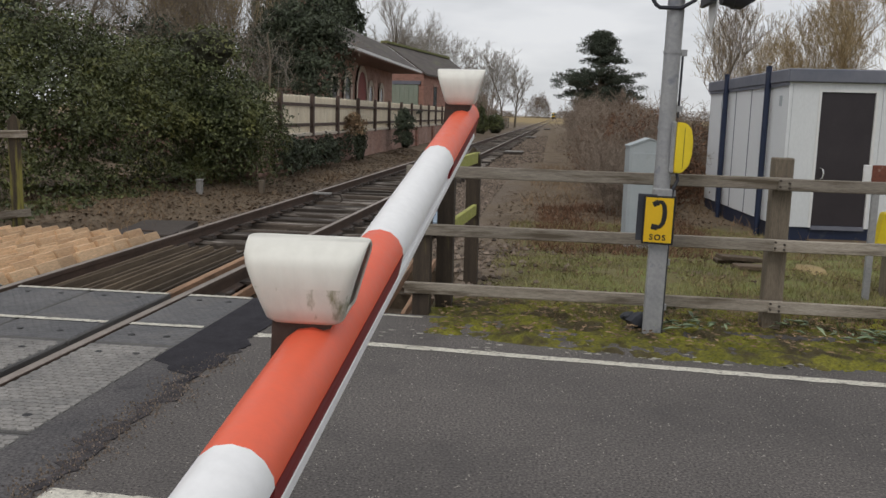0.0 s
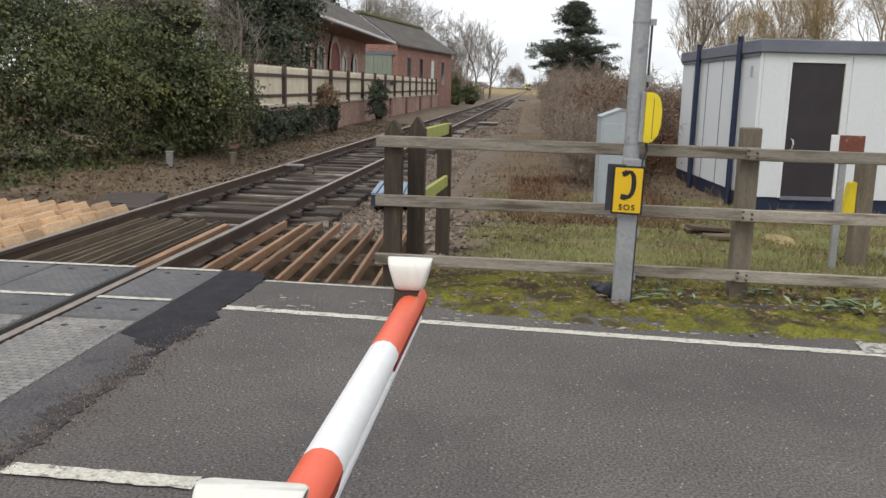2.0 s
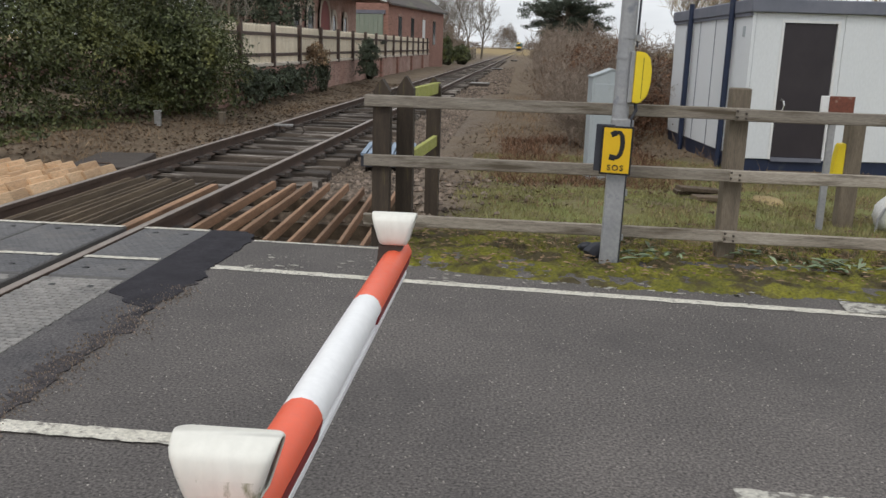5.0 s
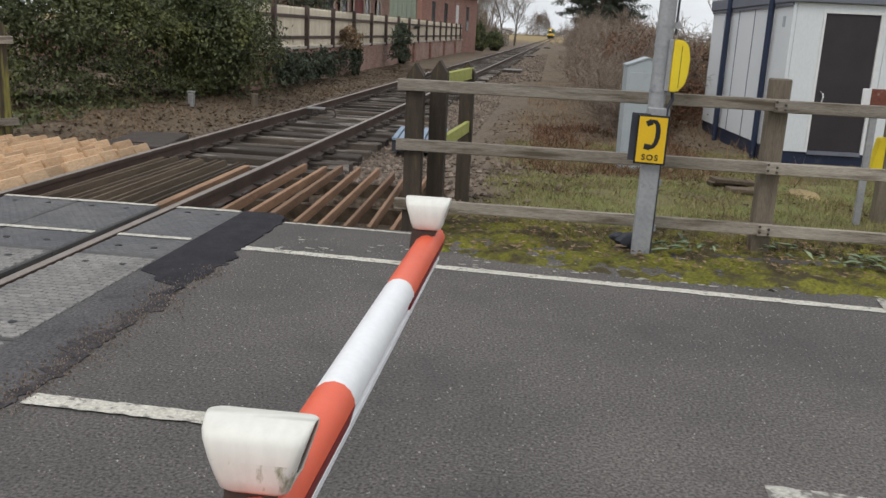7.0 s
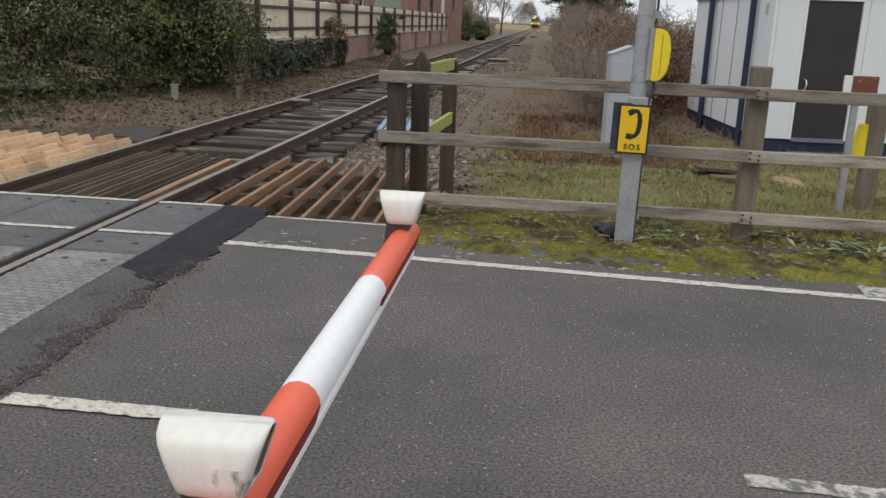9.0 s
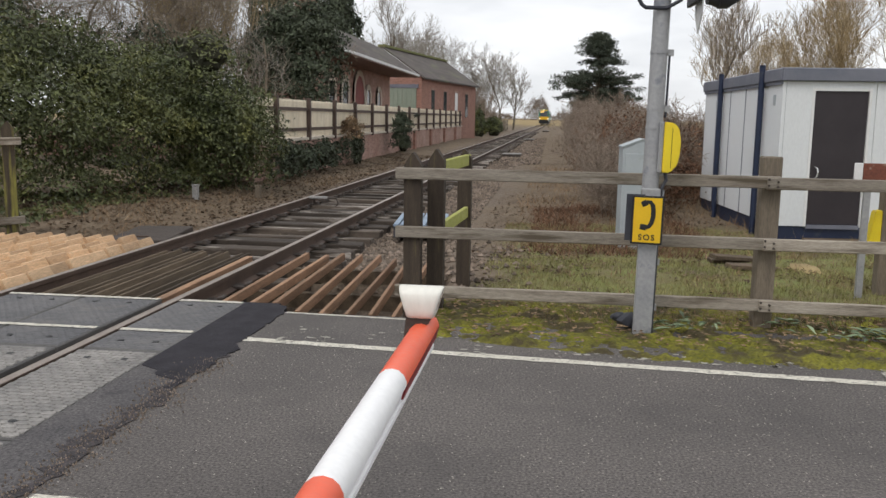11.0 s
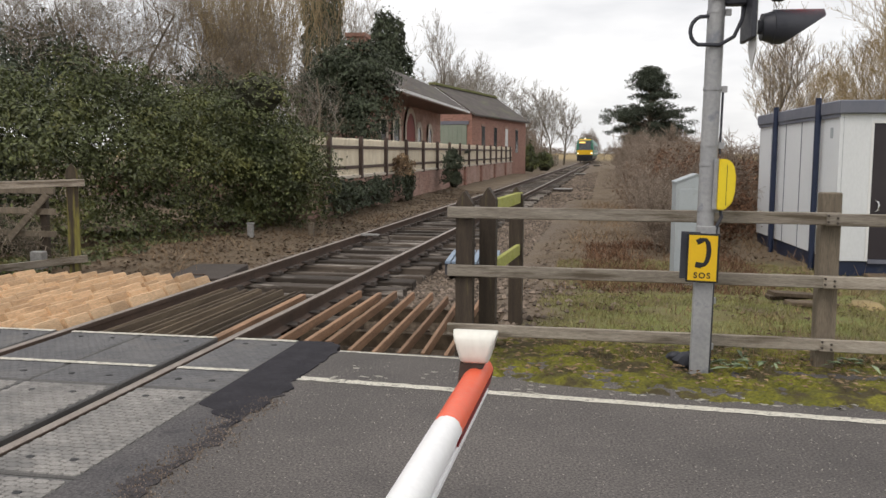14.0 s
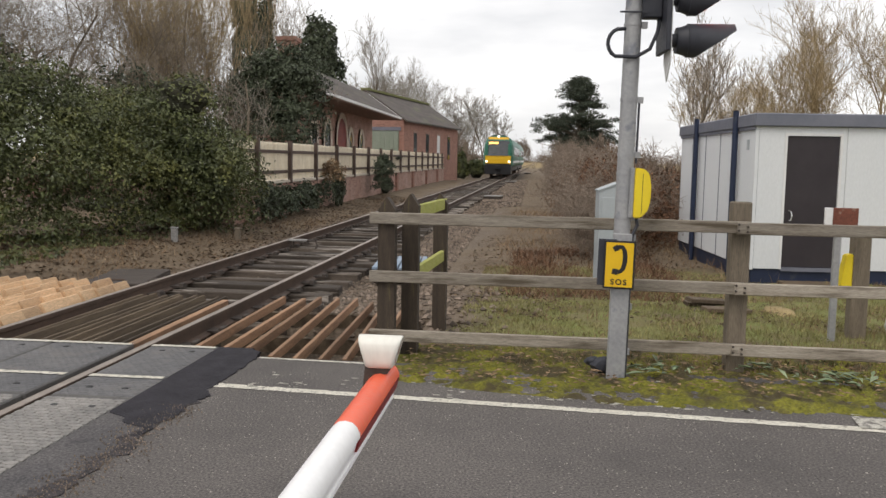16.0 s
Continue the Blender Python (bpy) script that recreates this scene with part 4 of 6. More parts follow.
# sign and second telephone post behind the fence
sp = thing("sign_post", "thin galvanised sign post with rust-red sign seen from behind", "sign post", (5.77, 8.1, -0.12))
part("stem", boxed(-0.028, 0.028, -0.02, 0.02, -0.1, 1.12), M["galv"], sp)
part("sign_panel", boxed(-0.06, 0.16, -0.04, -0.02, 1.02, 1.26, bevel=0.004), M["sign_back"], sp, "rust-red sign back")
part("sign_rim", boxed(-0.13, -0.062, -0.045, -0.015, 1.02, 1.26, bevel=0.004), M["frame_white"], sp)
tp = thing("telephone_post", "old timber post with a yellow telephone case", "telephone post", (6.05, 8.3, -0.12))
part("post", boxed(-0.075, 0.075, -0.07, 0.07, -0.1, 1.0, bevel=0.008), M["post"], tp)
bm = bmesh.new()
prism(bm, [(0, 0), (-0.06, 0.0), (-0.1, 0.04), (-0.1, 0.1), (-0.06, 0.36), (0, 0.37)], -0.06, 0.06)
bmesh.ops.bevel(bm, geom=bm.edges[:], offset=0.008, segments=2, affect="EDGES")
part("telephone_case", bm, M["yellow"], tp, "yellow plastic telephone case", at=pose(-0.075, 0, 0.46))
bm = bmesh.new()
bmesh.ops.create_icosphere(bm, subdivisions=4, radius=0.42)
for v in bm.verts:
    v.co.z *= 0.66
    v.co *= 1 + 0.12 * noise.noise(v.co * 3) + 0.07 * noise.noise(v.co * 9) + 0.03 * noise.noise(v.co * 24)
    v.co += Vector((-0.2, 0, 0.3)) * 0.36 * math.exp(-((v.co.x + 0.17) ** 2 + v.co.y ** 2) / 0.008) * (v.co.z > 0)
    v.co.z = max(v.co.z, -0.2)
sack = solid("sack", bm, M["sack"], "bulging white woven sack on the grass", "sack", (6.74, 8.2, 0.04), smooth=True)
bm = bmesh.new()
tube(bm, [(-0.45, -0.06, -0.2), (-0.445, -0.08, 0.0), (-0.4, -0.1, 0.1), (-0.3, -0.16, 0.17), (-0.12, -0.22, 0.19)], 0.013, 8)
part("strap", bm, M["galv"], sack, "grey lifting strap")

# ---- lineside small things ----
for x, y, mat in ((-3.85, 16.0, "concrete"), (-3.15, 17.6, "post")):
    st = thing("marker_stub", "short grey concrete marker post beside the track" if mat == "concrete" else "short brown timber stub beside the track", "marker", (x, y, ground_z(x, y)), group="marker stubs")
    part("stem", boxed(-0.055, 0.055, -0.05, 0.05, -0.1, 0.25, bevel=0.01), M[mat], st)
    part("cap", boxed(-0.065, 0.065, -0.055, 0.055, 0.25, 0.285, bevel=0.008), M[mat], st)
cover = solid("cover_plate", boxed(-0.4, 0.4, -0.78, 0.78, -0.12, 0.03, bevel=0.01), M["iron"], "dark flat cover plate lying beside the track", "cover plate", (-2.6, 11.5, ground_z(-2.6, 11.5) + 0.09), 10)
part("lifting_handle", boxed(-0.1, 0.1, -0.5, -0.46, 0.03, 0.05, bevel=0.006), M["rail"], cover)
for y, x in ((40.3, 1.2), (69.3, 1.25), (112, 2.3)):
    tl = thing("trough_lid", "grey concrete cable trough lid beside the track", "trough lid", (x, y, ground_z(x, y) + 0.03), -4, group="trough lids")
    part("slab", boxed(-0.42, 0.42, -0.35, 0.35, 0.1, 0.15, bevel=0.012), M["concrete"], tl)
    part("trough", boxed(-0.4, 0.4, -0.33, 0.33, -0.05, 0.1), M["iron"], tl, "dark open trough side")
lub = thing("rail_lubricator", "white box on a bent rod clamped to the rail", "rail lubricator", (-1.28, 15.6, -0.16))
part("box", boxed(-0.2, 0.16, -0.05, 0.05, 0.14, 0.18, bevel=0.008), M["concrete"], lub)
for line in ([(-0.1, 0, 0.0), (-0.1, 0, 0.15)], [(0.1, 0, 0.15), (0.32, 0, 0.16), (0.36, 0, 0.06), (0.3, 0, -0.02)]):
    bm = bmesh.new()
    tube(bm, line, 0.018, 8)
    part("rod", bm, M["iron"], lub)
step_box = thing("plastic_step", "blue-grey slotted plastic platform beside the track", "step", (1.1, 12.75, -0.2), 5)
part("frame", boxed(-0.38, 0.38, -0.75, 0.75, 0.0, 0.16), M["hood"], step_box)
for i in range(8):
    part("slat", boxed(-0.38 + 0.095 * i, -0.31 + 0.095 * i, -0.77, 0.77, 0.16, 0.19), M["blue_grid"], step_box)
bm = bmesh.new()
for p, r in (((0, 0, 0.05), 0.075), ((-0.06, 0.03, 0.08), 0.055), ((0.08, 0.06, 0.08), 0.05)):
    bmesh.ops.create_icosphere(bm, subdivisions=2, radius=r, matrix=Matrix.Translation(p))
for v in bm.verts:
    v.co *= 1 + 0.35 * noise.noise(v.co * 14) + 0.2 * noise.noise(v.co * 40)
    v.co.z *= 0.8
solid("rubber_boot", bm, M["hood"], "crumpled black rubber cable boot at the pole foot", "cable boot", (3.54, 6.13, 0.03), smooth=True)

# ---- platform, its wall and fence ----
PX = -4.05
platform = thing("platform", "disused brick-faced station platform", "platform", kind="structure")
bm = bmesh.new()
for y0, y1, back in ((19.9, 30.0, -5.0), (30.0, 74.0, -16.0)):
    vs = []
    for y in (y0, y1):
        vs.append([bm.verts.new((x, y, z + rise(y))) for x, z in ((PX, -0.5), (PX, 0.8), (back, 0.8), (back, -0.5))])
    for k in range(4):
        bm.faces.new((vs[0][k], vs[0][(k + 1) % 4], vs[1][(k + 1) % 4], vs[1][k]))
    bm.faces.new(vs[0])
    bm.faces.new(vs[1])
part("platform_wall", bm, M["brick_pale"], platform, "weathered pale red brick wall")
bm = bmesh.new()
vs = []
for y in (19.9, 74.0):
    vs.append([bm.verts.new((x, y, z + rise(y))) for x, z in ((PX + 0.05, 0.8), (PX + 0.05, 0.87), (PX - 0.5, 0.87), (PX - 0.5, 0.8))])
for k in range(4):
    bm.faces.new((vs[0][k], vs[0][(k + 1) % 4], vs[1][(k + 1) % 4], vs[1][k]))
bm.faces.new(vs[0])
part("coping", bm, M["stone"], platform, "pale stone coping")
for y in (44, 50, 56.5, 63):
    part("wall_pier", boxed(PX, PX + 0.12, y, y + 0.5, -0.4, 0.79 + rise(y)), M["brick"], platform)

pf = thing("platform_fence", "cream picket fence with dark brown posts and rails", "fence")
bm = bmesh.new()
prism(bm, [(-0.04, 0.0), (0.04, 0.0), (0.04, 0.98), (0.0, 1.03), (-0.04, 0.98)], -0.01, 0.01, "x")
pale_mesh = mesh_of(bm, M["pale"])
for i in range(-1, 17):
    y = 21.6 + 3.0 * i
    z = 0.87 + rise(y)
    part("post", boxed(-0.055, 0.055, -0.07, 0.07, -0.1, 1.12, bevel=0.006), M["fence_dark"], pf, at=pose(PX + 0.03, y, z))
    if i == 16:
        break
    for rz in (0.24, 0.8):
        bm = boxed(-0.02, 0.02, 0.0, 3.0, -0.045, 0.045)
        part("rail", bm, M["fence_dark"], pf, at=pose(PX + 0.0, y, z + rz, 0.23, 0, 0))
    if i < 7:
        for k in range(24):
            yy = y + 0.06 + 0.125 * k
            part("pale", pale_mesh, None, pf, at=pose(PX - 0.035, yy, 0.9 + rise(yy)))
    else:
        v, f = [], []
        for k in range(24):
            yy = y + 0.06 + 0.125 * k
            zz = 0.9 + rise(yy)
            n0 = len(v)
            for xx in (PX - 0.045, PX - 0.025):
                v += [(xx, yy - 0.045, zz), (xx, yy + 0.045, zz), (xx, yy + 0.045, zz + 0.98), (xx, yy, zz + 1.03), (xx, yy - 0.045, zz + 0.98)]
            f += [tuple(n0 + q for q in range(5)), tuple(n0 + 5 + q for q in range(4, -1, -1))]
            f += [(n0 + q, n0 + (q + 1) % 5, n0 + 5 + (q + 1) % 5, n0 + 5 + q) for q in range(5)]
        part("pale", array_mesh(v, f, M["pale"]), None, pf)["kind"] = "stuff"

# ---- station house ----
house = thing("station_house", "red brick station house with slate roof and deep eaves", "station house", (0, 0, 0.8 + 0.1))
EX, HY0, HY1 = -5.36, 34.8, 54.3
bm = bmesh.new()
box(bm, -9.6, -7.1, HY0, HY1 - 0.6, 0.0, 3.3)
wall = part("wall", bm, M["brick_pale"], house)
ZE, ZR, XR = 3.23, 4.8, -7.6
bm = bmesh.new()
prism(bm, [(EX, ZE), (EX, ZE + 0.1), (XR, ZR + 0.1), (-9.85, ZE + 0.1), (-9.85, ZE), (XR, ZR)], HY0 - 0.4, HY1, "y")
part("roof", bm, M["slate"], house, "grey slate gable roof")
part("soffit", boxed(-9.8, EX + 0.05, HY0, HY1 - 0.1, ZE - 0.06, ZE - 0.01), M["soffit"], house, "brown boarded soffit")
part("eave_board", boxed(EX, EX + 0.05, HY0 - 0.4, HY1 + 0.02, ZE + 0.01, ZE + 0.12), M["frame_white"], house, "pale eaves board")
bm = bmesh.new()
for a, b in (((EX, ZE + 0.12), (XR, ZR + 0.12)),):
    prism(bm, [(a[0], a[1]), (a[0], a[1] - 0.16), (b[0], b[1] - 0.16), (b[0], b[1])], HY1, HY1 + 0.06)
part("verge_board", bm, M["frame_white"], house, "pale verge board")


def arched(parent, y, w, h, material, name, surround):
    b = bmesh.new()
    pts = [(y - w / 2, 0.02), (y + w / 2, 0.02)] + [(y + w / 2 * math.cos(a), h + w / 2 * math.sin(a)) for a in [math.pi * k / 8 for k in range(9)]]
    prism(b, pts, -7.1, -7.04, "x")
    p = part(name, b, material, parent)
    b = bmesh.new()
    ww = w / 2 + 0.3
    outer = [(y + ww, 0.0)] + [(y + ww * math.cos(a), h + ww * math.sin(a)) for a in [math.pi * k / 8 for k in range(9)]] + [(y - ww, 0.0)]
    inner = [(y + w / 2, 0.0)] + [(y + w / 2 * math.cos(a), h + w / 2 * math.sin(a)) for a in [math.pi * k / 8 for k in range(9)]] + [(y - w / 2, 0.0)]
    for x0, flip in ((-7.0, 1), (-7.1, -1)):
        o = [b.verts.new((x0, u, v)) for u, v in outer]
        q = [b.verts.new((x0, u, v)) for u, v in inner]
        for k in range(len(o) - 1):
            b.faces.new((o[k], o[k + 1], q[k + 1], q[k]))
    part("surround", b, surround, p, "pale stone surround")


for y, w, h, kind in ((39.0, 1.0, 1.8, "glass"), (41.6, 1.2, 1.8, "glass"), (44.8, 2.2, 1.7, "red_door"), (47.0, 0.9, 1.7, "glass"), (50.0, 0.9, 1.7, "glass")):
    arched(wall, y, w, h, M[kind], "door" if kind == "red_door" else "window", M["stone"])
ch = part("chimney", boxed(-7.66, -6.92, 35.4, 36.2, 4.2, 5.5), M["brick"], house, "red brick chimney stack")
part("chimney_cap", boxed(-7.72, -6.86, 35.34, 36.26, 5.5, 5.66), M["brick"], ch)
for x in (-7.5, -7.08):
    bm = bmesh.new()
    tube(bm, [(x, 35.8, 5.66), (x, 35.8, 5.7)], 0.12, 12)
    part("chimney_pot", bm, M["brick"], ch)

# ---- goods shed ----
shed = thing("goods_shed", "red brick goods shed with slate roof and narrow windows", "shed", (-5.75, 58.0, 0.85 + 0.17), -9.5)
SL, SW, SE, SR = 14.5, 5.6, 3.25, 5.2
bm = bmesh.new()
box(bm, -SW, 0, 0, SL, -1.6, SE)
sw = part("wall", bm, M["brick"], shed)
bm = bmesh.new()
prism(bm, [(-SW, SE), (0, SE), (-SW / 2, SR)], 0, 0.25)
part("gable", bm, M["brick"], shed)
bm = bmesh.new()
prism(bm, [(-SW, SE), (0, SE), (-SW / 2, SR)], SL - 0.25, SL)
part("gable", bm, M["brick"], shed)
bm = bmesh.new()
prism(bm, [(0.3, SE - 0.12), (0.3, SE), (-SW / 2, SR + 0.14), (-SW - 0.3, SE), (-SW - 0.3, SE - 0.12), (-SW / 2, SR)], -0.2, SL + 0.3)
part("roof", bm, M["slate"], shed, "grey slate gable roof with mossy ridge")
part("ridge", boxed(-SW / 2 - 0.25, -SW / 2 + 0.25, -0.2, SL + 0.3, SR + 0.06, SR + 0.22), M["moss_roof"], shed, "moss-grown ridge tiles")
for i, y in enumerate((2.6, 5.6, 8.6, 11.6)):
    wdw = part("window", boxed(0.0, 0.03, y - 0.35, y + 0.35, 0.7, 2.5), M["frame_white" if i == 2 else "glass"], sw, "narrow upright window")
    part("lintel", boxed(0.0, 0.05, y - 0.5, y + 0.5, 2.5, 2.65), M["brick_pale"], wdw)
gd = part("goods_door", boxed(-2.3, -0.35, -0.06, 0.0, -0.1, 2.55), M["green_door"], sw, "tall grey-green timber goods door")
part("lintel", boxed(-2.5, -0.2, -0.1, 0.0, 2.56, 2.8), M["cabin_trim"], gd)
for i in range(6):
    part("board", boxed(-2.28 + 0.32 * i, -1.98 + 0.32 * i, -0.085, -0.062, -0.08, 2.52), M["green_door"], gd)

# ---- field fence far off ----
ff = thing("field_fence", "far post and rail fence along the line", "fence")
for i in range(14):
    y = 84 + 3 * i
    part("post", boxed(-0.08, 0.08, -0.08, 0.08, -0.3, 1.3), M["fence"], ff, at=pose(track_x(y) - 3.4, y, rise(y) - 0.1))


# ---- the train ----
def build_train():
    t = thing("train", "green diesel train with yellow front and lit headlights", "train")
    for c in range(2):
        y0 = 0.0 if c == 0 else 24.0
        b = bmesh.new()
        sec = [(-1.2, 0.95), (-1.34, 1.15), (-1.36, 2.2), (-1.28, 3.0), (-1.05, 3.5), (-0.6, 3.76), (0.0, 3.82)]
        sec = sec + [(-u, v) for u, v in sec[-2::-1]]
        rings = []
        stations = ((0.0, 0.9, 0.0), (0.25, 0.97, 0.0), (0.9, 1.0, 0.0), (23.2, 1.0, 0.0)) if c == 0 else ((0.0, 1.0, 0), (23.0, 1.0, 0))
        for s, k, _ in stations:
            ring = []
            for u, v in sec:
                back = 0.75 * max(0.0, (v - 1.9) / 1.9) * (1 if (c == 0 and s < 0.5) else 0)
                ring.append(b.verts.new((u * k, y0 + s + back, 0.95 + (v - 0.95) * (0.97 if k < 1 else 1.0))))
            rings.append(ring)
        n = len(sec)
        for p, q in zip(rings, rings[1:]):
            for k in range(n):
                b.faces.new((p[k], p[(k + 1) % n], q[(k + 1) % n], q[k]))
        b.faces.new(rings[0])
        b.faces.new(rings[-1])
        body = part("car_body", b, M["train_green"], t, "green painted coach body")
        for side in (-1, 1):
            for k in range(9):
                b = bmesh.new()
                ya = y0 + 3.2 + 2.1 * k
                box(b, side * 1.345 - 0.02, side * 1.345 + 0.02, ya, ya + 1.6, 1.95, 2.75, bevel=0.01)
                part("side_window", b, M["glass"], body)
            part("side_stripe", boxed(side * 1.352 - 0.012, side * 1.352 + 0.012, y0 + 1.2, y0 + 23, 1.3, 1.5), M["frame_white"], body)
        part("underframe", boxed(-1.15, 1.15, y0 + 0.6, y0 + 22.6, 0.55, 0.97), M["black"], t, "black underframe")
        for yb in (3.2, 19.5):
            bg = part("bogie", boxed(-1.1, 1.1, y0 + yb - 1.7, y0 + yb + 1.7, 0.35, 0.8, bevel=0.05), M["black"], t)
            for yw in (-1.3, 1.3):
                for side in (-0.75, 0.75):
                    b = bmesh.new()
                    tube(b, [(side - 0.065, y0 + yb + yw, 0.42), (side + 0.065, y0 + yb + yw, 0.42)], 0.42, 18)
                    part("wheel", b, M["rail"], bg)
    part("front_panel", boxed(-1.16, 1.16, -0.05, 0.1, 1.2, 1.92, bevel=0.04), M["train_yellow"], t, "yellow warning panel")
    b = bmesh.new()
    prism(b, [(-0.06, 1.93), (0.02, 1.93), (0.72, 3.38), (0.64, 3.38)], -1.0, 1.0, "x")
    part("windscreen", b, M["glass"], t, "dark raked windscreen")
    b = bmesh.new()
    prism(b, [(0.62, 3.4), (0.72, 3.4), (0.8, 3.6), (0.7, 3.6)], -0.92, 0.92, "x")
    disp = part("cab_brow", b, M["train_yellow"], t, "yellow cab brow with lit destination display")
    part("destination_display", boxed(-0.85, 0.0, 0.4, 0.5, 2.98, 3.16), M["amber"], disp, "amber lit display")
    for x in (-1.02, 1.02):
        b = bmesh.new()
        tube(b, [(x, -0.09, 1.42), (x, 0.0, 1.42)], 0.1, 14)
        part("headlight", b, M["headlight"], t, "bright headlight")
        b = boxed(x - 0.12, x + 0.12, -0.02, 0.4, 1.9, 3.0, bevel=0.02)
        part("cab_pillar", b, M["train_green"], t, at=pose(0, 0, 0))
    b = bmesh.new()
    tube(b, [(0, 0.58, 3.66), (0, 0.75, 3.66)], 0.1, 10)
    part("top_light", b, M["headlight"], t)
    part("skirt", boxed(-1.18, 1.18, -0.06, 0.5, 0.25, 1.18, bevel=0.05), M["black"], t, "black valance and coupler")
    b = bmesh.new()
    box(b, -0.22, 0.22, -0.45, 0.1, 0.75, 1.05, bevel=0.03)
    part("coupler", b, M["black"], t)
    return t


train = build_train()

# ---- vegetation ----
def leaves(points, normals, size, rng, aspect=0.5, droop=0.0):
    """Folded four-point leaves at points, facing roughly along the normals."""
    k = len(points)
    d = rng.normal(size=(k, 3))
    nrm = normals + 0.55 * rng.normal(size=(k, 3))
    nrm /= np.linalg.norm(nrm, axis=1)[:, None] + 1e-9
    d -= nrm * (d * nrm).sum(1)[:, None]
    d[:, 2] -= droop
    d /= np.linalg.norm(d, axis=1)[:, None] + 1e-9
    s = np.cross(nrm, d)
    ln = size * rng.uniform(0.6, 1.3, (k, 1))
    a, b = points - d * ln * 0.5, points + d * ln * 0.5
    l, r = points + s * ln * aspect * 0.5 + nrm * ln * 0.12, points - s * ln * aspect * 0.5 + nrm * ln * 0.12
    v = np.stack([a, r, b, l], 1).reshape(-1, 3)
    i = np.arange(k) * 4
    f = np.concatenate([np.stack([i, i + 1, i + 2], 1), np.stack([i, i + 2, i + 3], 1)])
    return v, f


def leafy(name, label, category, blobs, count, size, material, seed, core=True, aspect=0.55, droop=0.3, bump=0.3, at=(0, 0, 0), kind="", sprays=0):
    """A shrub of leaves on lumpy masses (x, y, z, rx, ry, rz), over a dark filler core that stands in for inner shade.
    """
    rng = np.random.default_rng(seed)
    ob = thing(name, label, category, at, kind=kind)
    blobs = list(blobs)
    for _ in range(sprays):
        b = blobs[rng.integers(len(blobs) - _)]
        u = rng.normal(size=3) * (1.0, 1.0, 0.8) + (0.25, -0.5, 0.35)
        u /= np.linalg.norm(u)
        r = rng.uniform(0.25, 0.6)
        blobs.append((*(np.array(b[:3]) + u * np.array(b[3:6]) * rng.uniform(0.86, 1.02)), r * rng.uniform(0.9, 1.5), r, r * rng.uniform(0.6, 1.1)))
    vol = np.array([b[3] * b[5] + b[4] * b[5] for b in blobs])
    P, N = [], []
    for b, w in zip(blobs, vol / vol.sum()):
        k = int(count * w)
        u = rng.normal(size=(k, 3))
        u /= np.linalg.norm(u, axis=1)[:, None]
        u[:, 2] = np.where(u[:, 2] < -0.35, -u[:, 2], u[:, 2])
        lump = np.array([1 + bump * noise.noise(Vector(q) * 2.2 + Vector(b[:3])) + bump * 0.6 * noise.noise(Vector(q) * 5.5 + Vector(b[:3])) for q in u])
        rad = lump * (1 - np.abs(rng.normal(0, 0.09, k))) + np.where(rng.random(k) < 0.1, rng.uniform(0, 0.3, k), 0)
        P.append(np.array(b[:3]) + u * np.array(b[3:6]) * rad[:, None])
        N.append(u)
    P, N = np.concatenate(P), np.concatenate(N)
    N[:, 2] += 0.3
    ok = P[:, 2] > -0.15
    v, f = leaves(P[ok], N[ok], size, rng, aspect, droop)
    part("foliage", array_mesh(v.tolist(), f.tolist(), material), None, ob)
    # Added dark lumps block light and give the gaps between leaves their shade.
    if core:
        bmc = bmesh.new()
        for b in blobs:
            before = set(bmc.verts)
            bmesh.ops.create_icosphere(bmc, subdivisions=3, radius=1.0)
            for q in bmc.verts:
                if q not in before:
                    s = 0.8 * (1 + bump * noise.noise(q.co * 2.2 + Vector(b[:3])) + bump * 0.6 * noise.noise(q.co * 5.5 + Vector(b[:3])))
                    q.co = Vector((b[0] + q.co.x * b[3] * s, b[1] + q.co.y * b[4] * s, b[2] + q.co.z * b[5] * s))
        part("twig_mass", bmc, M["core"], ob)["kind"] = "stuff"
    return ob


class Wood:
    """Collects tapered branches as four- or three-sided tubes."""
    def __init__(self):
        self.sets = {"thick": ([], []), "thin": ([], [])}

    def limb(self, pts, r0, r1, sides, key):
        v, f = self.sets[key]
        n0 = len(v)
        k = len(pts)
        for i, p in enumerate(pts):
            d = (pts[min(i + 1, k - 1)] - pts[max(i - 1, 0)]).normalized()
            u = d.orthogonal().normalized()
            w = d.cross(u)
            r = r0 + (r1 - r0) * i / (k - 1)
            for q in range(sides):
                a = 2 * math.pi * q / sides
                v.append(tuple(p + (u * math.cos(a) + w * math.sin(a)) * r))
        for i in range(k - 1):
            for q in range(sides):
                a, b = n0 + i * sides, n0 + (i + 1) * sides
                f.append((a + q, a + (q + 1) % sides, b + (q + 1) % sides, b + q))


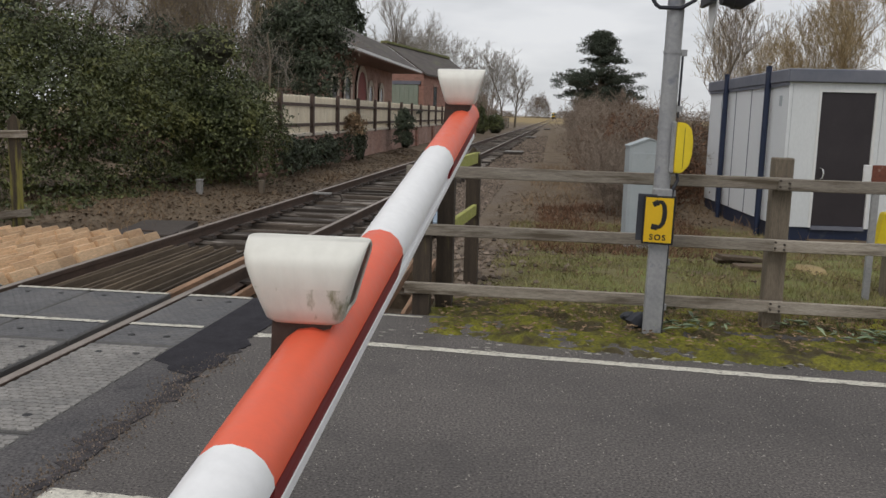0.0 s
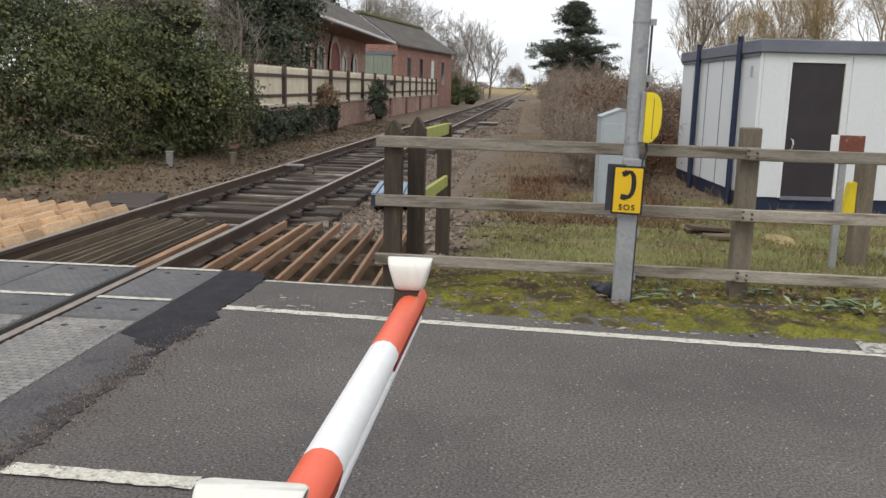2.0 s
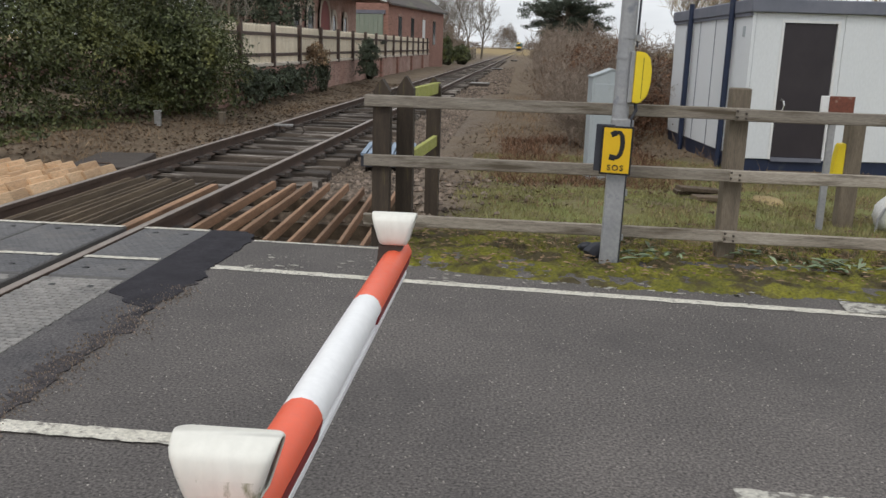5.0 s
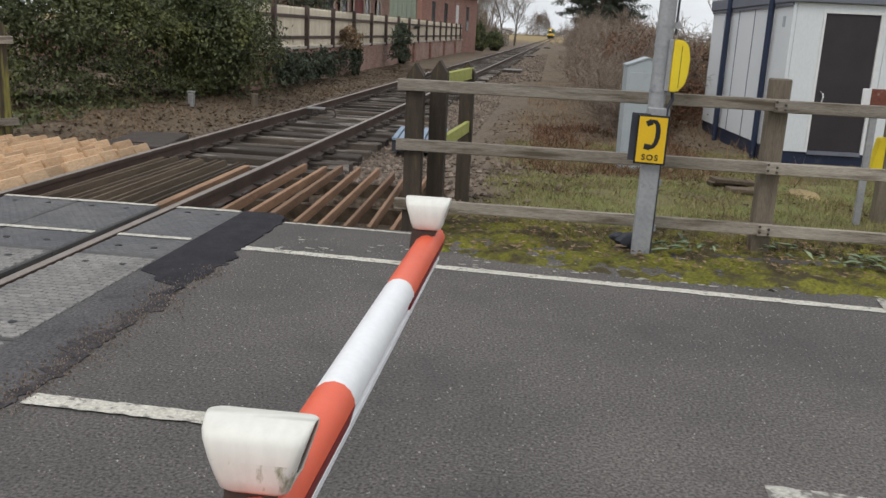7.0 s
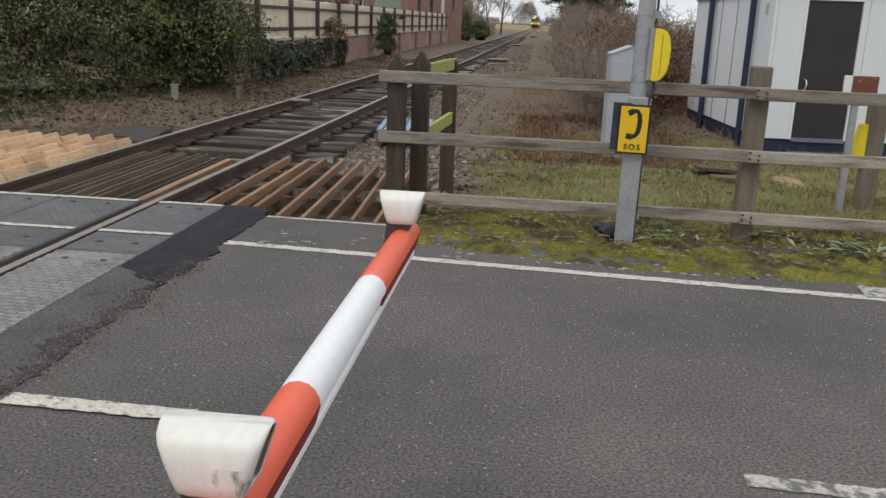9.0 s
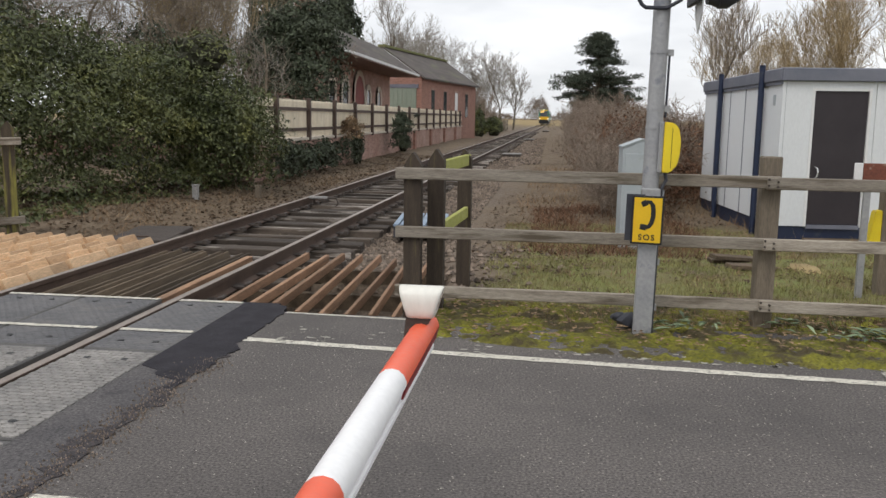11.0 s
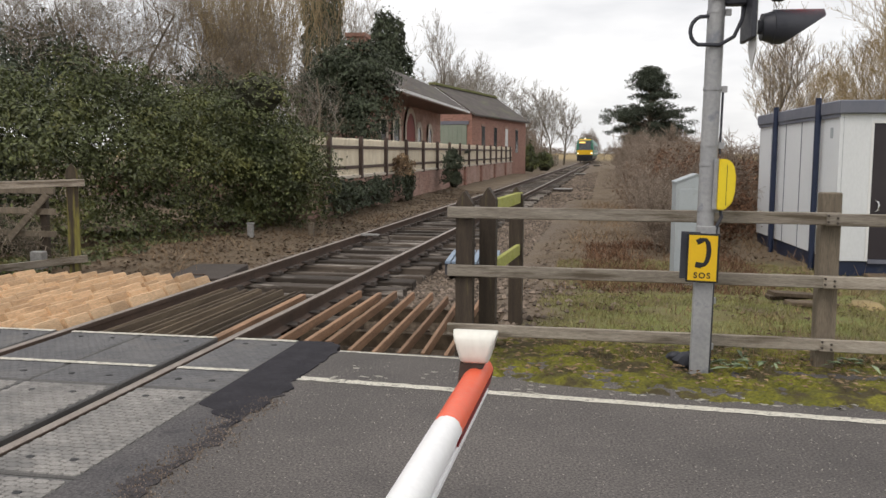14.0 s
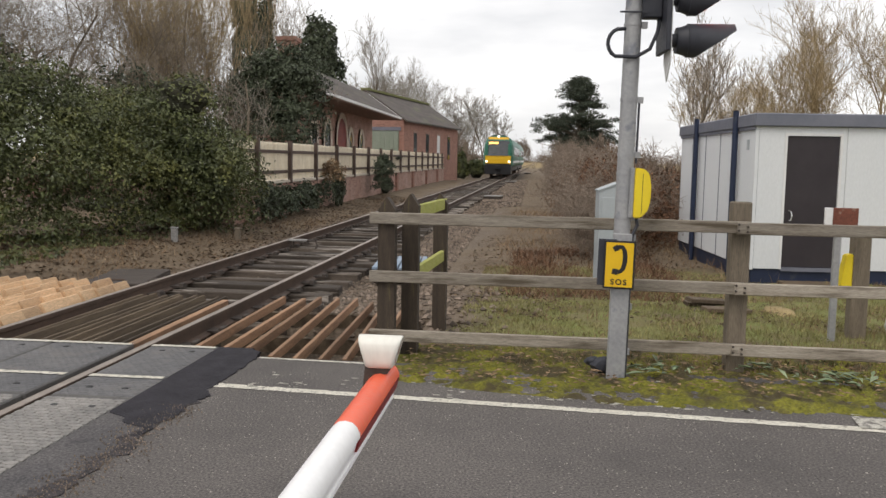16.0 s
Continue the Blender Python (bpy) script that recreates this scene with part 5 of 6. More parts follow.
def bare_tree(name, label, at, height, rng, spread=0.55, levels=4, kids=(5, 6, 5, 4), up=0.25, trunk=0.12, fork=0.25, twig="twig", stems=1, stem_spread=0.15, wob=0.12, twig_r=0.006, category="tree", group=""):
    w = Wood()
    tips = []

    def grow(p, d, length, r, lev):
        seg = 4 if lev < 2 else 3
        pts = [p]
        q, e = p.copy(), d.copy()
        for _ in range(seg):
            e = (e + Vector((rng.gauss(0, wob), rng.gauss(0, wob), rng.gauss(0, wob) + up * 0.25))).normalized()
            q = q + e * length / seg
            pts.append(q.copy())
        thin = lev >= 2
        end = max(twig_r * 0.6, r * (0.45 if lev else 0.4))
        w.limb(pts, max(r, twig_r), end, 3 if thin else 6, "thin" if thin else "thick")
        if lev >= levels:
            tips.append(q)
            return
        k = kids[min(lev, len(kids) - 1)]
        for i in range(k):
            f = fork + (1 - fork) * (i + rng.random() * 0.9) / k if lev == 0 else 0.2 + 0.8 * (i + rng.random()) / k
            j = min(seg - 1, int(f * seg))
            s = pts[j].lerp(pts[j + 1], f * seg - j)
            a = rng.uniform(0, 2 * math.pi)
            side = e.orthogonal().normalized()
            side = (Matrix.Rotation(a, 3, e) @ side)
            nd = (e * (1 - spread) + side * spread * rng.uniform(0.6, 1.3) + Vector((0, 0, up))).normalized()
            grow(s, nd, length * rng.uniform(0.42, 0.7) * (1.12 - 0.35 * f), max(twig_r, r * (1 - 0.55 * f) * 0.5), lev + 1)

    for _ in range(stems):
        a = rng.uniform(0, 2 * math.pi)
        d = Vector((math.cos(a) * stem_spread * rng.random() * stems ** 0.3, math.sin(a) * stem_spread * rng.random() * stems ** 0.3, 1)).normalized()
        off = Vector((rng.gauss(0, 0.12 * (stems > 1) * stems ** 0.5), rng.gauss(0, 0.12 * (stems > 1) * stems ** 0.5), -0.15))
        grow(off, d, height * rng.uniform(0.5, 0.68) if stems == 1 else height * rng.uniform(0.4, 0.75), trunk, 0)
    ob = thing(name, label, category, at, group=group)
    stem = part("trunk" if stems == 1 else "stemwood", array_mesh(*w.sets["thick"], M["bark"] if twig in ("twig", "twig_pale") else M[twig]), None, ob)
    if stems > 1:
        stem["kind"] = "stuff"
    part("crown", array_mesh(*w.sets["thin"], M[twig]), None, ob, "bare winter twigs")
    return ob


# ivy and laurel hedge beyond the track
leafy("ivy_hedge", "dense dark green ivy-clad hedge beside the track", "hedge",
      [(-5.0, 20.2, 0.6, 1.1, 1.2, 1.5), (-4.5, 18.4, 0.6, 0.9, 1.1, 1.5), (-4.25, 19.3, 0.35, 0.9, 1.3, 1.3), (-4.6, 19.8, 1.1, 0.9, 1.1, 1.1), (-5.3, 19.6, 1.2, 1.3, 1.7, 1.35), (-5.4, 19.0, 0.6, 1.3, 1.9, 1.6), (-5.6, 17.0, 0.7, 1.3, 1.6, 1.85), (-6.2, 15.2, 0.8, 1.5, 1.6, 1.9), (-7.0, 13.6, 0.8, 1.5, 1.5, 1.8), (-5.9, 18.0, 1.5, 1.2, 1.7, 1.15),
       (-6.5, 15.9, 1.7, 1.3, 1.6, 1.0), (-7.4, 14.2, 1.6, 1.4, 1.5, 1.15), (-5.5, 18.6, 2.3, 0.8, 0.9, 0.65), (-6.6, 15.4, 2.5, 0.9, 0.8, 0.6), (-6.0, 16.8, 2.2, 0.7, 0.7, 0.7), (-5.0, 18.2, 1.2, 0.9, 1.0, 1.1), (-5.6, 15.8, 1.0, 0.9, 1.0, 1.1), (-8.1, 14.2, 1.3, 1.2, 1.2, 1.5), (-7.6, 14.8, 0.9, 1.3, 1.2, 1.4), (-4.15, 18.2, 1.25, 0.8, 0.9, 0.85), (-4.7, 18.3, 2.05, 0.75, 0.9, 0.8), (-3.95, 18.0, 0.5, 0.75, 0.9, 0.9)],
      88000, 0.085, M["leaf"], 3, bump=0.4, sprays=150)
leafy("ivy_hedge", "dark overgrown ivy bank behind the fence", "hedge",
      [(-8.6, 12.6, 0.9, 1.6, 1.5, 1.7), (-10.2, 12.4, 1.1, 1.7, 1.6, 2.2), (-12.2, 12.2, 1.2, 1.8, 1.7, 2.5), (-10.5, 15.5, 1.8, 2.2, 1.8, 2.3)],
      42000, 0.1, M["leaf_dark"], 4, bump=0.45, sprays=34)
leafy("ivy_bush", "low ivy trailing on the bank", "bush", [(-5.6, 14.2, 0.0, 0.9, 1.2, 0.55), (-4.9, 17.6, 0.0, 0.8, 1.6, 0.5), (-6.6, 12.6, 0.0, 0.9, 0.9, 0.5)], 4500, 0.08, M["leaf"], 5)
for k, (y, h) in enumerate(((21.5, 1.0), (23.2, 0.8), (25.4, 0.85))):
    leafy("ivy_bush", "dark ivy growing over the platform wall", "bush", [(PX + 0.25, y, 0.2, 0.35, 0.9, h * 0.7), (PX + 0.2, y + 0.7, 0.3, 0.25, 0.5, h * 0.4)], 1700, 0.1, M["leaf_dark"], 20 + k)
leafy("wall_shrub", "brown-tinged shrub before the platform wall", "shrub", [(-3.85, 29.0, 0.95, 0.42, 0.5, 0.42), (-3.75, 28.8, 1.2, 0.2, 0.25, 0.32), (-4.05, 29.3, 1.1, 0.2, 0.3, 0.22)], 1500, 0.09, M["dead"], 31, core=False, bump=0.6)
leafy("wall_shrub", "ivy-green shrub before the platform wall", "shrub", [(-3.95, 28.8, 0.25, 0.45, 0.6, 0.6), (-4.1, 27.6, 0.2, 0.3, 0.5, 0.6), (-3.7, 29.6, 0.45, 0.22, 0.3, 0.6)], 2400, 0.09, M["leaf_dark"], 32, bump=0.55)
leafy("evergreen_bush", "rounded dark green bush against the platform wall", "bush", [(-3.4, 36.6, 0.5, 0.4, 0.5, 0.55), (-3.32, 36.5, 1.1, 0.42, 0.5, 0.5), (-3.38, 36.6, 1.45, 0.25, 0.3, 0.3)], 3000, 0.1, M["leaf_dark"], 33, bump=0.5)
leafy("ivy_bush", "dark ivy clump on the platform wall", "bush", [(-3.95, 40.5, 0.25, 0.3, 0.8, 0.35)], 900, 0.1, M["leaf_dark"], 34)
for k, (x, y, r, h) in enumerate(((-4.2, 79, 0.75, 1.2), (-3.4, 87, 0.9, 1.0), (-4.6, 84, 0.6, 1.7))):
    leafy("evergreen_bush", "yellow-green bush beside the line", "bush", [(x + track_x(y) + 0.75, y, 0.5 + rise(y), r, r, h)], 1400, 0.22, M["leaf"], 40 + k)
leafy("holly_tree", "dark blue-green evergreen tree before the station house", "tree",
      [(-5.35, 29.5, 2.6, 1.05, 1.2, 1.0), (-5.5, 29.8, 3.5, 1.2, 1.2, 1.1), (-5.9, 30.2, 4.5, 0.95, 1.0, 0.95), (-6.7, 30.4, 3.3, 1.1, 1.2, 1.5), (-7.6, 31.0, 3.0, 1.0, 1.1, 1.5), (-6.1, 29.2, 2.0, 1.3, 1.2, 0.9)], 30000, 0.12, M["leaf_dark"], 6, bump=0.5, sprays=26)
leafy("conifer", "dark narrow conifer behind the willow", "tree", [(-16.8, 60, 8.0, 1.5, 1.5, 3.5), (-16.9, 60, 12.0, 1.4, 1.3, 3.6), (-16.7, 60, 15.0, 0.9, 0.9, 2.6)], 14000, 0.28, M["leaf_dark"], 17, droop=0.8)
leafy("conifer", "dark conifer rising behind the station house", "tree", [(-12.0, 60, 6.5, 1.7, 1.5, 3.0), (-12.1, 60, 8.8, 1.2, 1.1, 2.4), (-12.0, 60, 7, 0.9, 0.9, 2.6)], 9000, 0.3, M["leaf_dark"], 7, core=False, droop=0.8)
leafy("ivy_tree", "ivy-smothered tree behind the hedge", "tree", [(-13.3, 24.0, 2.9, 1.3, 1.2, 1.7), (-12.4, 24.4, 2.6, 1.9, 1.4, 1.3), (-9.6, 25.5, 2.6, 1.5, 1.3, 1.6), (-15.8, 23.0, 3.0, 1.8, 1.4, 2.0), (-16.8, 24.0, 4.3, 2.0, 1.5, 1.6), (-13.6, 24.5, 3.9, 1.4, 1.3, 1.4), (-19.0, 24.0, 3.6, 2.0, 1.5, 2.0)], 26000, 0.13, M["leaf_dark"], 8, bump=0.55, sprays=24)

R = random.Random(11)
for x, y, h, sp in ((-13.2, 24.5, 8.5, 0.62), (-11.0, 26.0, 8.5, 0.6), (-16.5, 24.0, 9.5, 0.62), (-9.4, 27.5, 8.0, 0.55), (-14.5, 30.0, 11.0, 0.6), (-12.2, 33.0, 11.5, 0.58), (-19.0, 27.0, 10.5, 0.6), (-18.0, 20.0, 9.0, 0.62), (-8.2, 24.5, 5.5, 0.6), (-21.5, 24.0, 10.0, 0.6)):
    bare_tree("bare_tree", "bare grey-brown winter tree behind the hedge", (x, y, -0.1), h * 1.25, R, sp + 0.08, 4, (12, 8, 6, 5), 0.2, 0.085, fork=0.12, twig_r=0.0052, wob=0.2, group="trees behind the hedge")
bare_tree("willow", "dense ochre-brown multi-stemmed bare willow", (-9.9, 31.5, 0.2), 11.5, R, 0.34, 3, (9, 8, 6), 0.5, 0.032, twig="twig_willow", stems=15, stem_spread=0.3, wob=0.12, twig_r=0.006)
bare_tree("bare_tree", "bare twiggy tree beside the station house", (-8.4, 33.0, 0.7), 8.0, R, 0.6, 4, (9, 7, 5, 4), 0.25, 0.08, fork=0.15, twig_r=0.006, wob=0.18)
bare_tree("bare_tree", "small pale-barked bare tree behind the picket fence", (-5.9, 26.2, 0.7), 5.6, R, 0.62, 4, (7, 5, 4, 3), 0.18, 0.07, twig_r=0.005, wob=0.16, twig="twig_pale")
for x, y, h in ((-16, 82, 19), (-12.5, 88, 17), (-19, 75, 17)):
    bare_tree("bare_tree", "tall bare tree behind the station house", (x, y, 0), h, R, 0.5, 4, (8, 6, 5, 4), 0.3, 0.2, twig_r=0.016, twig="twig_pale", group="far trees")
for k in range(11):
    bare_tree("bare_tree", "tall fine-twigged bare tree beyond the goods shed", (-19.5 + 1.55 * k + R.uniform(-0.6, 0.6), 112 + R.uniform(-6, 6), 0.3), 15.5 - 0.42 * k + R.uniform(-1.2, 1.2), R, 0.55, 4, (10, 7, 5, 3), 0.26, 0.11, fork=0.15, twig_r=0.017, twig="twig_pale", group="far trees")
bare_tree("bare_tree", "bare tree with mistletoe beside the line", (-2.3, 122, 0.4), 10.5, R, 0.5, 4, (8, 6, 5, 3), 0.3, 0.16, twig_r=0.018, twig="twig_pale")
for k in range(7):
    y = 80 + 5 * k
    bare_tree("bare_shrub", "bare brown shrub beside the line", (track_x(y) - 4.4 - R.uniform(0, 1.5), y, 0.2), R.uniform(3.2, 5.4), R, 0.5, 3, (7, 6, 5), 0.35, 0.04, twig="twig_brown", stems=5, stem_spread=0.5, twig_r=0.014, category="shrub", group="far shrubs")
# shrubs to the right of the line
for k in range(44):
    y = 14.5 + 1.35 * k + R.uniform(-0.8, 0.8)
    x = 4.2 + 0.02 * (y - 15) + abs(R.gauss(0, 1.3)) * (1 + 0.02 * (y - 15)) 
    x = min(x, 4.5) if y < 20 else x
    bare_tree("bare_shrub", "tangled bare brown shrub beside the line", (x, y, ground_z(x, y)), R.uniform(1.5, 2.3) + 0.03 * (y - 15), R, 0.6, 3, (8, 7, 5), 0.2, 0.012, twig="twig_brown", stems=7, stem_spread=0.7, wob=0.2, twig_r=0.0026 + 0.00008 * y, category="shrub", group="shrubs along the line")
for k in range(14):
    x, y = 5.8 + 0.75 * k + R.uniform(-0.4, 0.4), 20.0 + R.uniform(-1.2, 4)
    bare_tree("bare_shrub", "tangled bare brown shrub behind the cabin", (x, y, -0.2), R.uniform(2.3, 3.3), R, 0.6, 3, (9, 7, 6), 0.14, 0.02, twig="twig_brown", stems=9, stem_spread=0.7, wob=0.2, twig_r=0.0065, category="shrub", group="shrubs behind the cabin")
for k in range(10):
    y = 66 + 8 * k
    x = track_x(y) + 6.5 + R.uniform(0, 4)
    bare_tree("bare_shrub", "bare brown shrub far along the line", (x, y, rise(y) - 0.2), R.uniform(3, 4.5), R, 0.5, 3, (7, 6, 5), 0.3, 0.04, twig="twig_brown", stems=6, stem_spread=0.5, twig_r=0.016, category="shrub", group="far shrubs")
bare_tree("birch", "slender bare birch behind the cabin", (9.7, 40, -0.1), 9.0, R, 0.5, 4, (10, 6, 4, 3), 0.35, 0.07, twig_r=0.011)
for x, y, h in ((12.6, 44, 7.5), (14.6, 42, 9), (17.0, 45, 10.5), (20.0, 43, 11), (23.0, 46, 12), (13.5, 52, 9), (26, 42, 11.5), (19, 52, 12), (15.8, 48, 10), (22, 39, 10)):
    bare_tree("bare_tree", "tall bare ochre-brown tree behind the cabin", (x, y, -0.2), h, R, 0.5, 4, (10, 8, 6, 4), 0.3, 0.1, twig_r=0.0075, wob=0.16, twig="twig_willow", group="trees behind the cabin")
for k, (x, y, rx, ry, h) in enumerate(((5.4, 18.8, 0.7, 1.6, 1.0), (5.2, 21.5, 1.2, 1.6, 1.5), (7.2, 20.6, 1.6, 1.2, 1.5), (4.6, 24.5, 1.0, 1.8, 1.2), (5.0, 29, 1.4, 2.0, 1.5))):
    leafy("bracken_bank", "dead red-brown bracken and bramble", "bracken", [(x, y, 0.1, rx, ry, h)], 6500, 0.065, M["bracken"], 80 + k, core=False, bump=0.5, kind="stuff")
bare_tree("dead_stump", "broken pale dead stump with dry stems", (-6.7, 11.0, 0.0), 2.6, R, 0.6, 2, (5, 3), 0.1, 0.06, fork=0.5, twig="twig", wob=0.25, twig_r=0.012)
for x, y in ((-6.2, 11.3), (-7.3, 11.2), (-5.6, 11.9)):
    bare_tree("bare_shrub", "dry tangled stems beside the fence", (x, y, -0.1), 1.5, R, 0.7, 3, (6, 5, 4), -0.05, 0.01, twig="twig", stems=6, stem_spread=0.9, wob=0.25, twig_r=0.005, category="shrub")
# the pine
pine = thing("pine_tree", "dark Scots pine standing over the shrubs", "tree", (7.6, 90, 0.0))
wood = Wood()
wood.limb([Vector((0, 0, -0.4)), Vector((0.1, 0, 3)), Vector((-0.1, 0, 6)), Vector((0.4, 0, 10.0))], 0.35, 0.1, 8, "thick")
PT, PN = [], []
prng = np.random.default_rng(9)
for k in range(120):
    z = 2.6 + 7.3 * R.random() ** 1.15
    reach = min(4.0, 0.35 + (10.2 - z) * 0.78) * R.uniform(0.3, 1.05)
    if k < 5:
        z, reach = 5.0 + 0.2 * k, 4.3
    a = R.uniform(0, 2 * math.pi) if k > 4 else math.pi + R.uniform(-0.4, 0.4)
    tip = Vector((math.cos(a) * reach, math.sin(a) * reach, z + R.uniform(0, 0.5)))
    wood.limb([Vector((0, 0, z - 0.6)), tip * 0.5 + Vector((0, 0, z * 0.5 - 0.2)), tip], 0.07, 0.02, 4, "thin")
    for q in range(3):
        c = np.array(tip) * 1.0 + prng.normal(0, 0.35, 3) * (1, 1, 0.4)
        if q:
            c[:2] *= 0.62
        ball = prng.normal(0, 1, (110, 3))
        ball *= prng.uniform(0.3, 1, (110, 1)) / np.linalg.norm(ball, axis=1, keepdims=True)
        pts = ball * (0.85, 0.85, 0.34) + c
        PT.append(pts)
        PN.append(ball * 1.2)
PT, PN = np.concatenate(PT), np.concatenate(PN)
v, f = leaves(PT, PN, 0.24, prng, 0.35)
part("trunk", array_mesh(*wood.sets["thick"], M["bark"]), None, pine)
part("limbs", array_mesh(*wood.sets["thin"], M["bark"]), None, pine)
part("crown", array_mesh(v.tolist(), f.tolist(), M["needle"]), None, pine, "dark flat clumps of needles")
# far woods and field edge
for k, (x, y, rx, h) in enumerate(((-9, 700, 11, 19), (22, 720, 22, 7), (50, 640, 30, 9), (-60, 640, 45, 6), (-140, 700, 60, 8), (110, 500, 40, 9))):
    leafy("far_wood", "grey-brown winter wood in the distance", "wood", [(x, y, rise(y), rx, 6, h * 0.8), (x + rx * 0.25, y, rise(y) + h * 0.2, rx * 0.6, 6, h * 0.75)], 26000 if k == 0 else 8000, 0.55 if k == 0 else 1.0, M["twig_brown"], 60 + k, core=False, bump=0.3, aspect=0.3, kind="stuff")

# ---- ground cover ----
rng = np.random.default_rng(12)


def scatter(n, x0, x1, y0, y1, dens=None):
    x, y = rng.uniform(x0, x1, n), rng.uniform(y0, y1, n)
    if dens:
        keep = np.array([rng.random() < dens(a, b) for a, b in zip(x, y)])
        x, y = x[keep], y[keep]
    return x, y


def patch(name, label, category, x, y, size, material, lift=0.02, aspect=0.5, flat=True):
    pts = np.array([(a, b, ground_z(a, b) + lift) for a, b in zip(x, y)])
    nr = np.tile((0, 0, 2.0 if flat else 0.2), (len(pts), 1))
    v, f = leaves(pts, nr, size, rng, aspect, 0.0)
    return solid(name, array_mesh(v.tolist(), f.tolist(), material), None, label, category, kind="stuff")


def blades(name, label, x, y, h, w, material, lean=0.35):
    v, f = [], []
    for a, b in zip(x, y):
        z = ground_z(a, b) - 0.01
        t, hh = rng.uniform(0, 2 * math.pi), h * rng.uniform(0.4, 1.3)
        dx, dy = math.cos(t) * w, math.sin(t) * w
        lx, ly = rng.normal(0, lean) * hh, rng.normal(0, lean) * hh
        k = len(v)
        v += [(a - dx, b - dy, z), (a + dx, b + dy, z), (a + lx, b + ly, z + hh)]
        f.append((k, k + 1, k + 2))
    return solid(name, array_mesh(v, f, material), None, label, "grass", kind="stuff")


grassy = lambda a, b: 0.15 + 0.85 * (noise.noise((a * 0.9, b * 0.9, 2)) > -0.12)
x, y = scatter(70000, 2.3, 9.5, 6.9, 14.0, grassy)
blades("grass", "short rough winter grass", x, y, 0.055, 0.006, M["grass"])
tufted = lambda a, b: (noise.noise((a * 2.3, b * 2.3, 7)) > 0.22) * 0.9
x, y = scatter(22000, 2.3, 9.5, 6.9, 14.0, tufted)
blades("dead_grass", "straw-brown tufts in the grass", x, y, 0.085, 0.005, M["dead"], 0.5)
x, y = scatter(5200, 2.3, 9.0, 7.0, 13.5, lambda a, b: noise.noise((a * 1.4, b * 1.4, 9)) > 0.05)
patch("leaf_litter", "fallen brown leaves in the grass", "leaf litter", x, y, 0.045, M["litter"], 0.03, 0.6)
boards = thing("rotten_boards", "dark rotten boards lying in the grass", "boards", (5.1, 9.9, ground_z(5.1, 9.9) + 0.02), 8)
for dy, l, t in ((-0.34, 0.5, 2), (-0.1, 0.56, -3), (0.15, 0.5, 4), (0.38, 0.44, -2)):
    part("board", boxed(-l / 2, l / 2, dy - 0.1, dy + 0.1, 0.0, 0.045, bevel=0.006), M["slat_old"], boards, at=pose(0, 0, 0.01 * t, 0, t, t))
bm = bmesh.new()
bmesh.ops.create_icosphere(bm, subdivisions=3, radius=0.3)
for v in bm.verts:
    v.co = Vector((v.co.x * 0.55, v.co.y * 1.1, v.co.z * 0.14)) * (1 + 0.3 * noise.noise(v.co * 6))
solid("sand_patch", bm, M["far_field"], "small spill of pale sand on the grass", "sand", (5.82, 9.9, ground_z(5.82, 9.9) + 0.015), kind="stuff", smooth=True)
x, y = scatter(7000, 2.4, 6.5, 10.5, 30, lambda a, b: 0.2 + 0.8 * (noise.noise((a * 0.5, b * 0.5, 8)) > 0.05))
blades("dead_stalks", "dry brown stalks and dead grass", x, y, 0.2, 0.006, M["dead"], 0.55)
x, y = scatter(7000, 2.7, 5.2, 10.5, 17, lambda a, b: 0.1 + 0.9 * (noise.noise((a * 0.9, b * 0.9, 12)) > -0.05))
blades("dead_bracken", "red-brown dead bracken stalks behind the grass", x, y, 0.15, 0.007, M["bracken"], 0.8)
x, y = scatter(4000, 2.6, 9, 6.25, 6.9)
blades("dead_stalks", "dry brown stalks under the fence", x, y, 0.14, 0.005, M["dead"], 0.5)
x, y = scatter(2600, 3.6, 9, 6.3, 6.9, lambda a, b: noise.noise((a * 1.5, b * 1.5, 5)) > 0.05)
patch("weeds", "low green weeds under the fence", "weeds", x, y, 0.09, M["leaf"], 0.05, 0.4, False)
x, y = scatter(16000, -7.0, -2.3, 9.8, 40)
patch("leaf_litter", "fallen brown leaves beside the track", "leaf litter", x, y, 0.07, M["litter"], 0.015, 0.7)
x, y = scatter(2600, 1.9, 6, 9.8, 20)
patch("leaf_litter", "fallen brown leaves and debris", "leaf litter", x, y, 0.05, M["litter"], 0.012, 0.7)
x, y = scatter(5000, -7.0, -2.6, 10.5, 24, lambda a, b: noise.noise((a * 0.6, b * 0.6, 3)) > 0.0)
blades("dead_stalks", "dry brown grass on the bank", x, y, 0.16, 0.006, M["dead"], 0.6)
x, y = scatter(4000, -7.5, -4.2, 10, 16, lambda a, b: noise.noise((a * 0.7, b * 0.7, 6)) > 0.02)
patch("weeds", "low green ivy on the bank", "weeds", x, y, 0.09, M["leaf"], 0.04, 0.6, False)


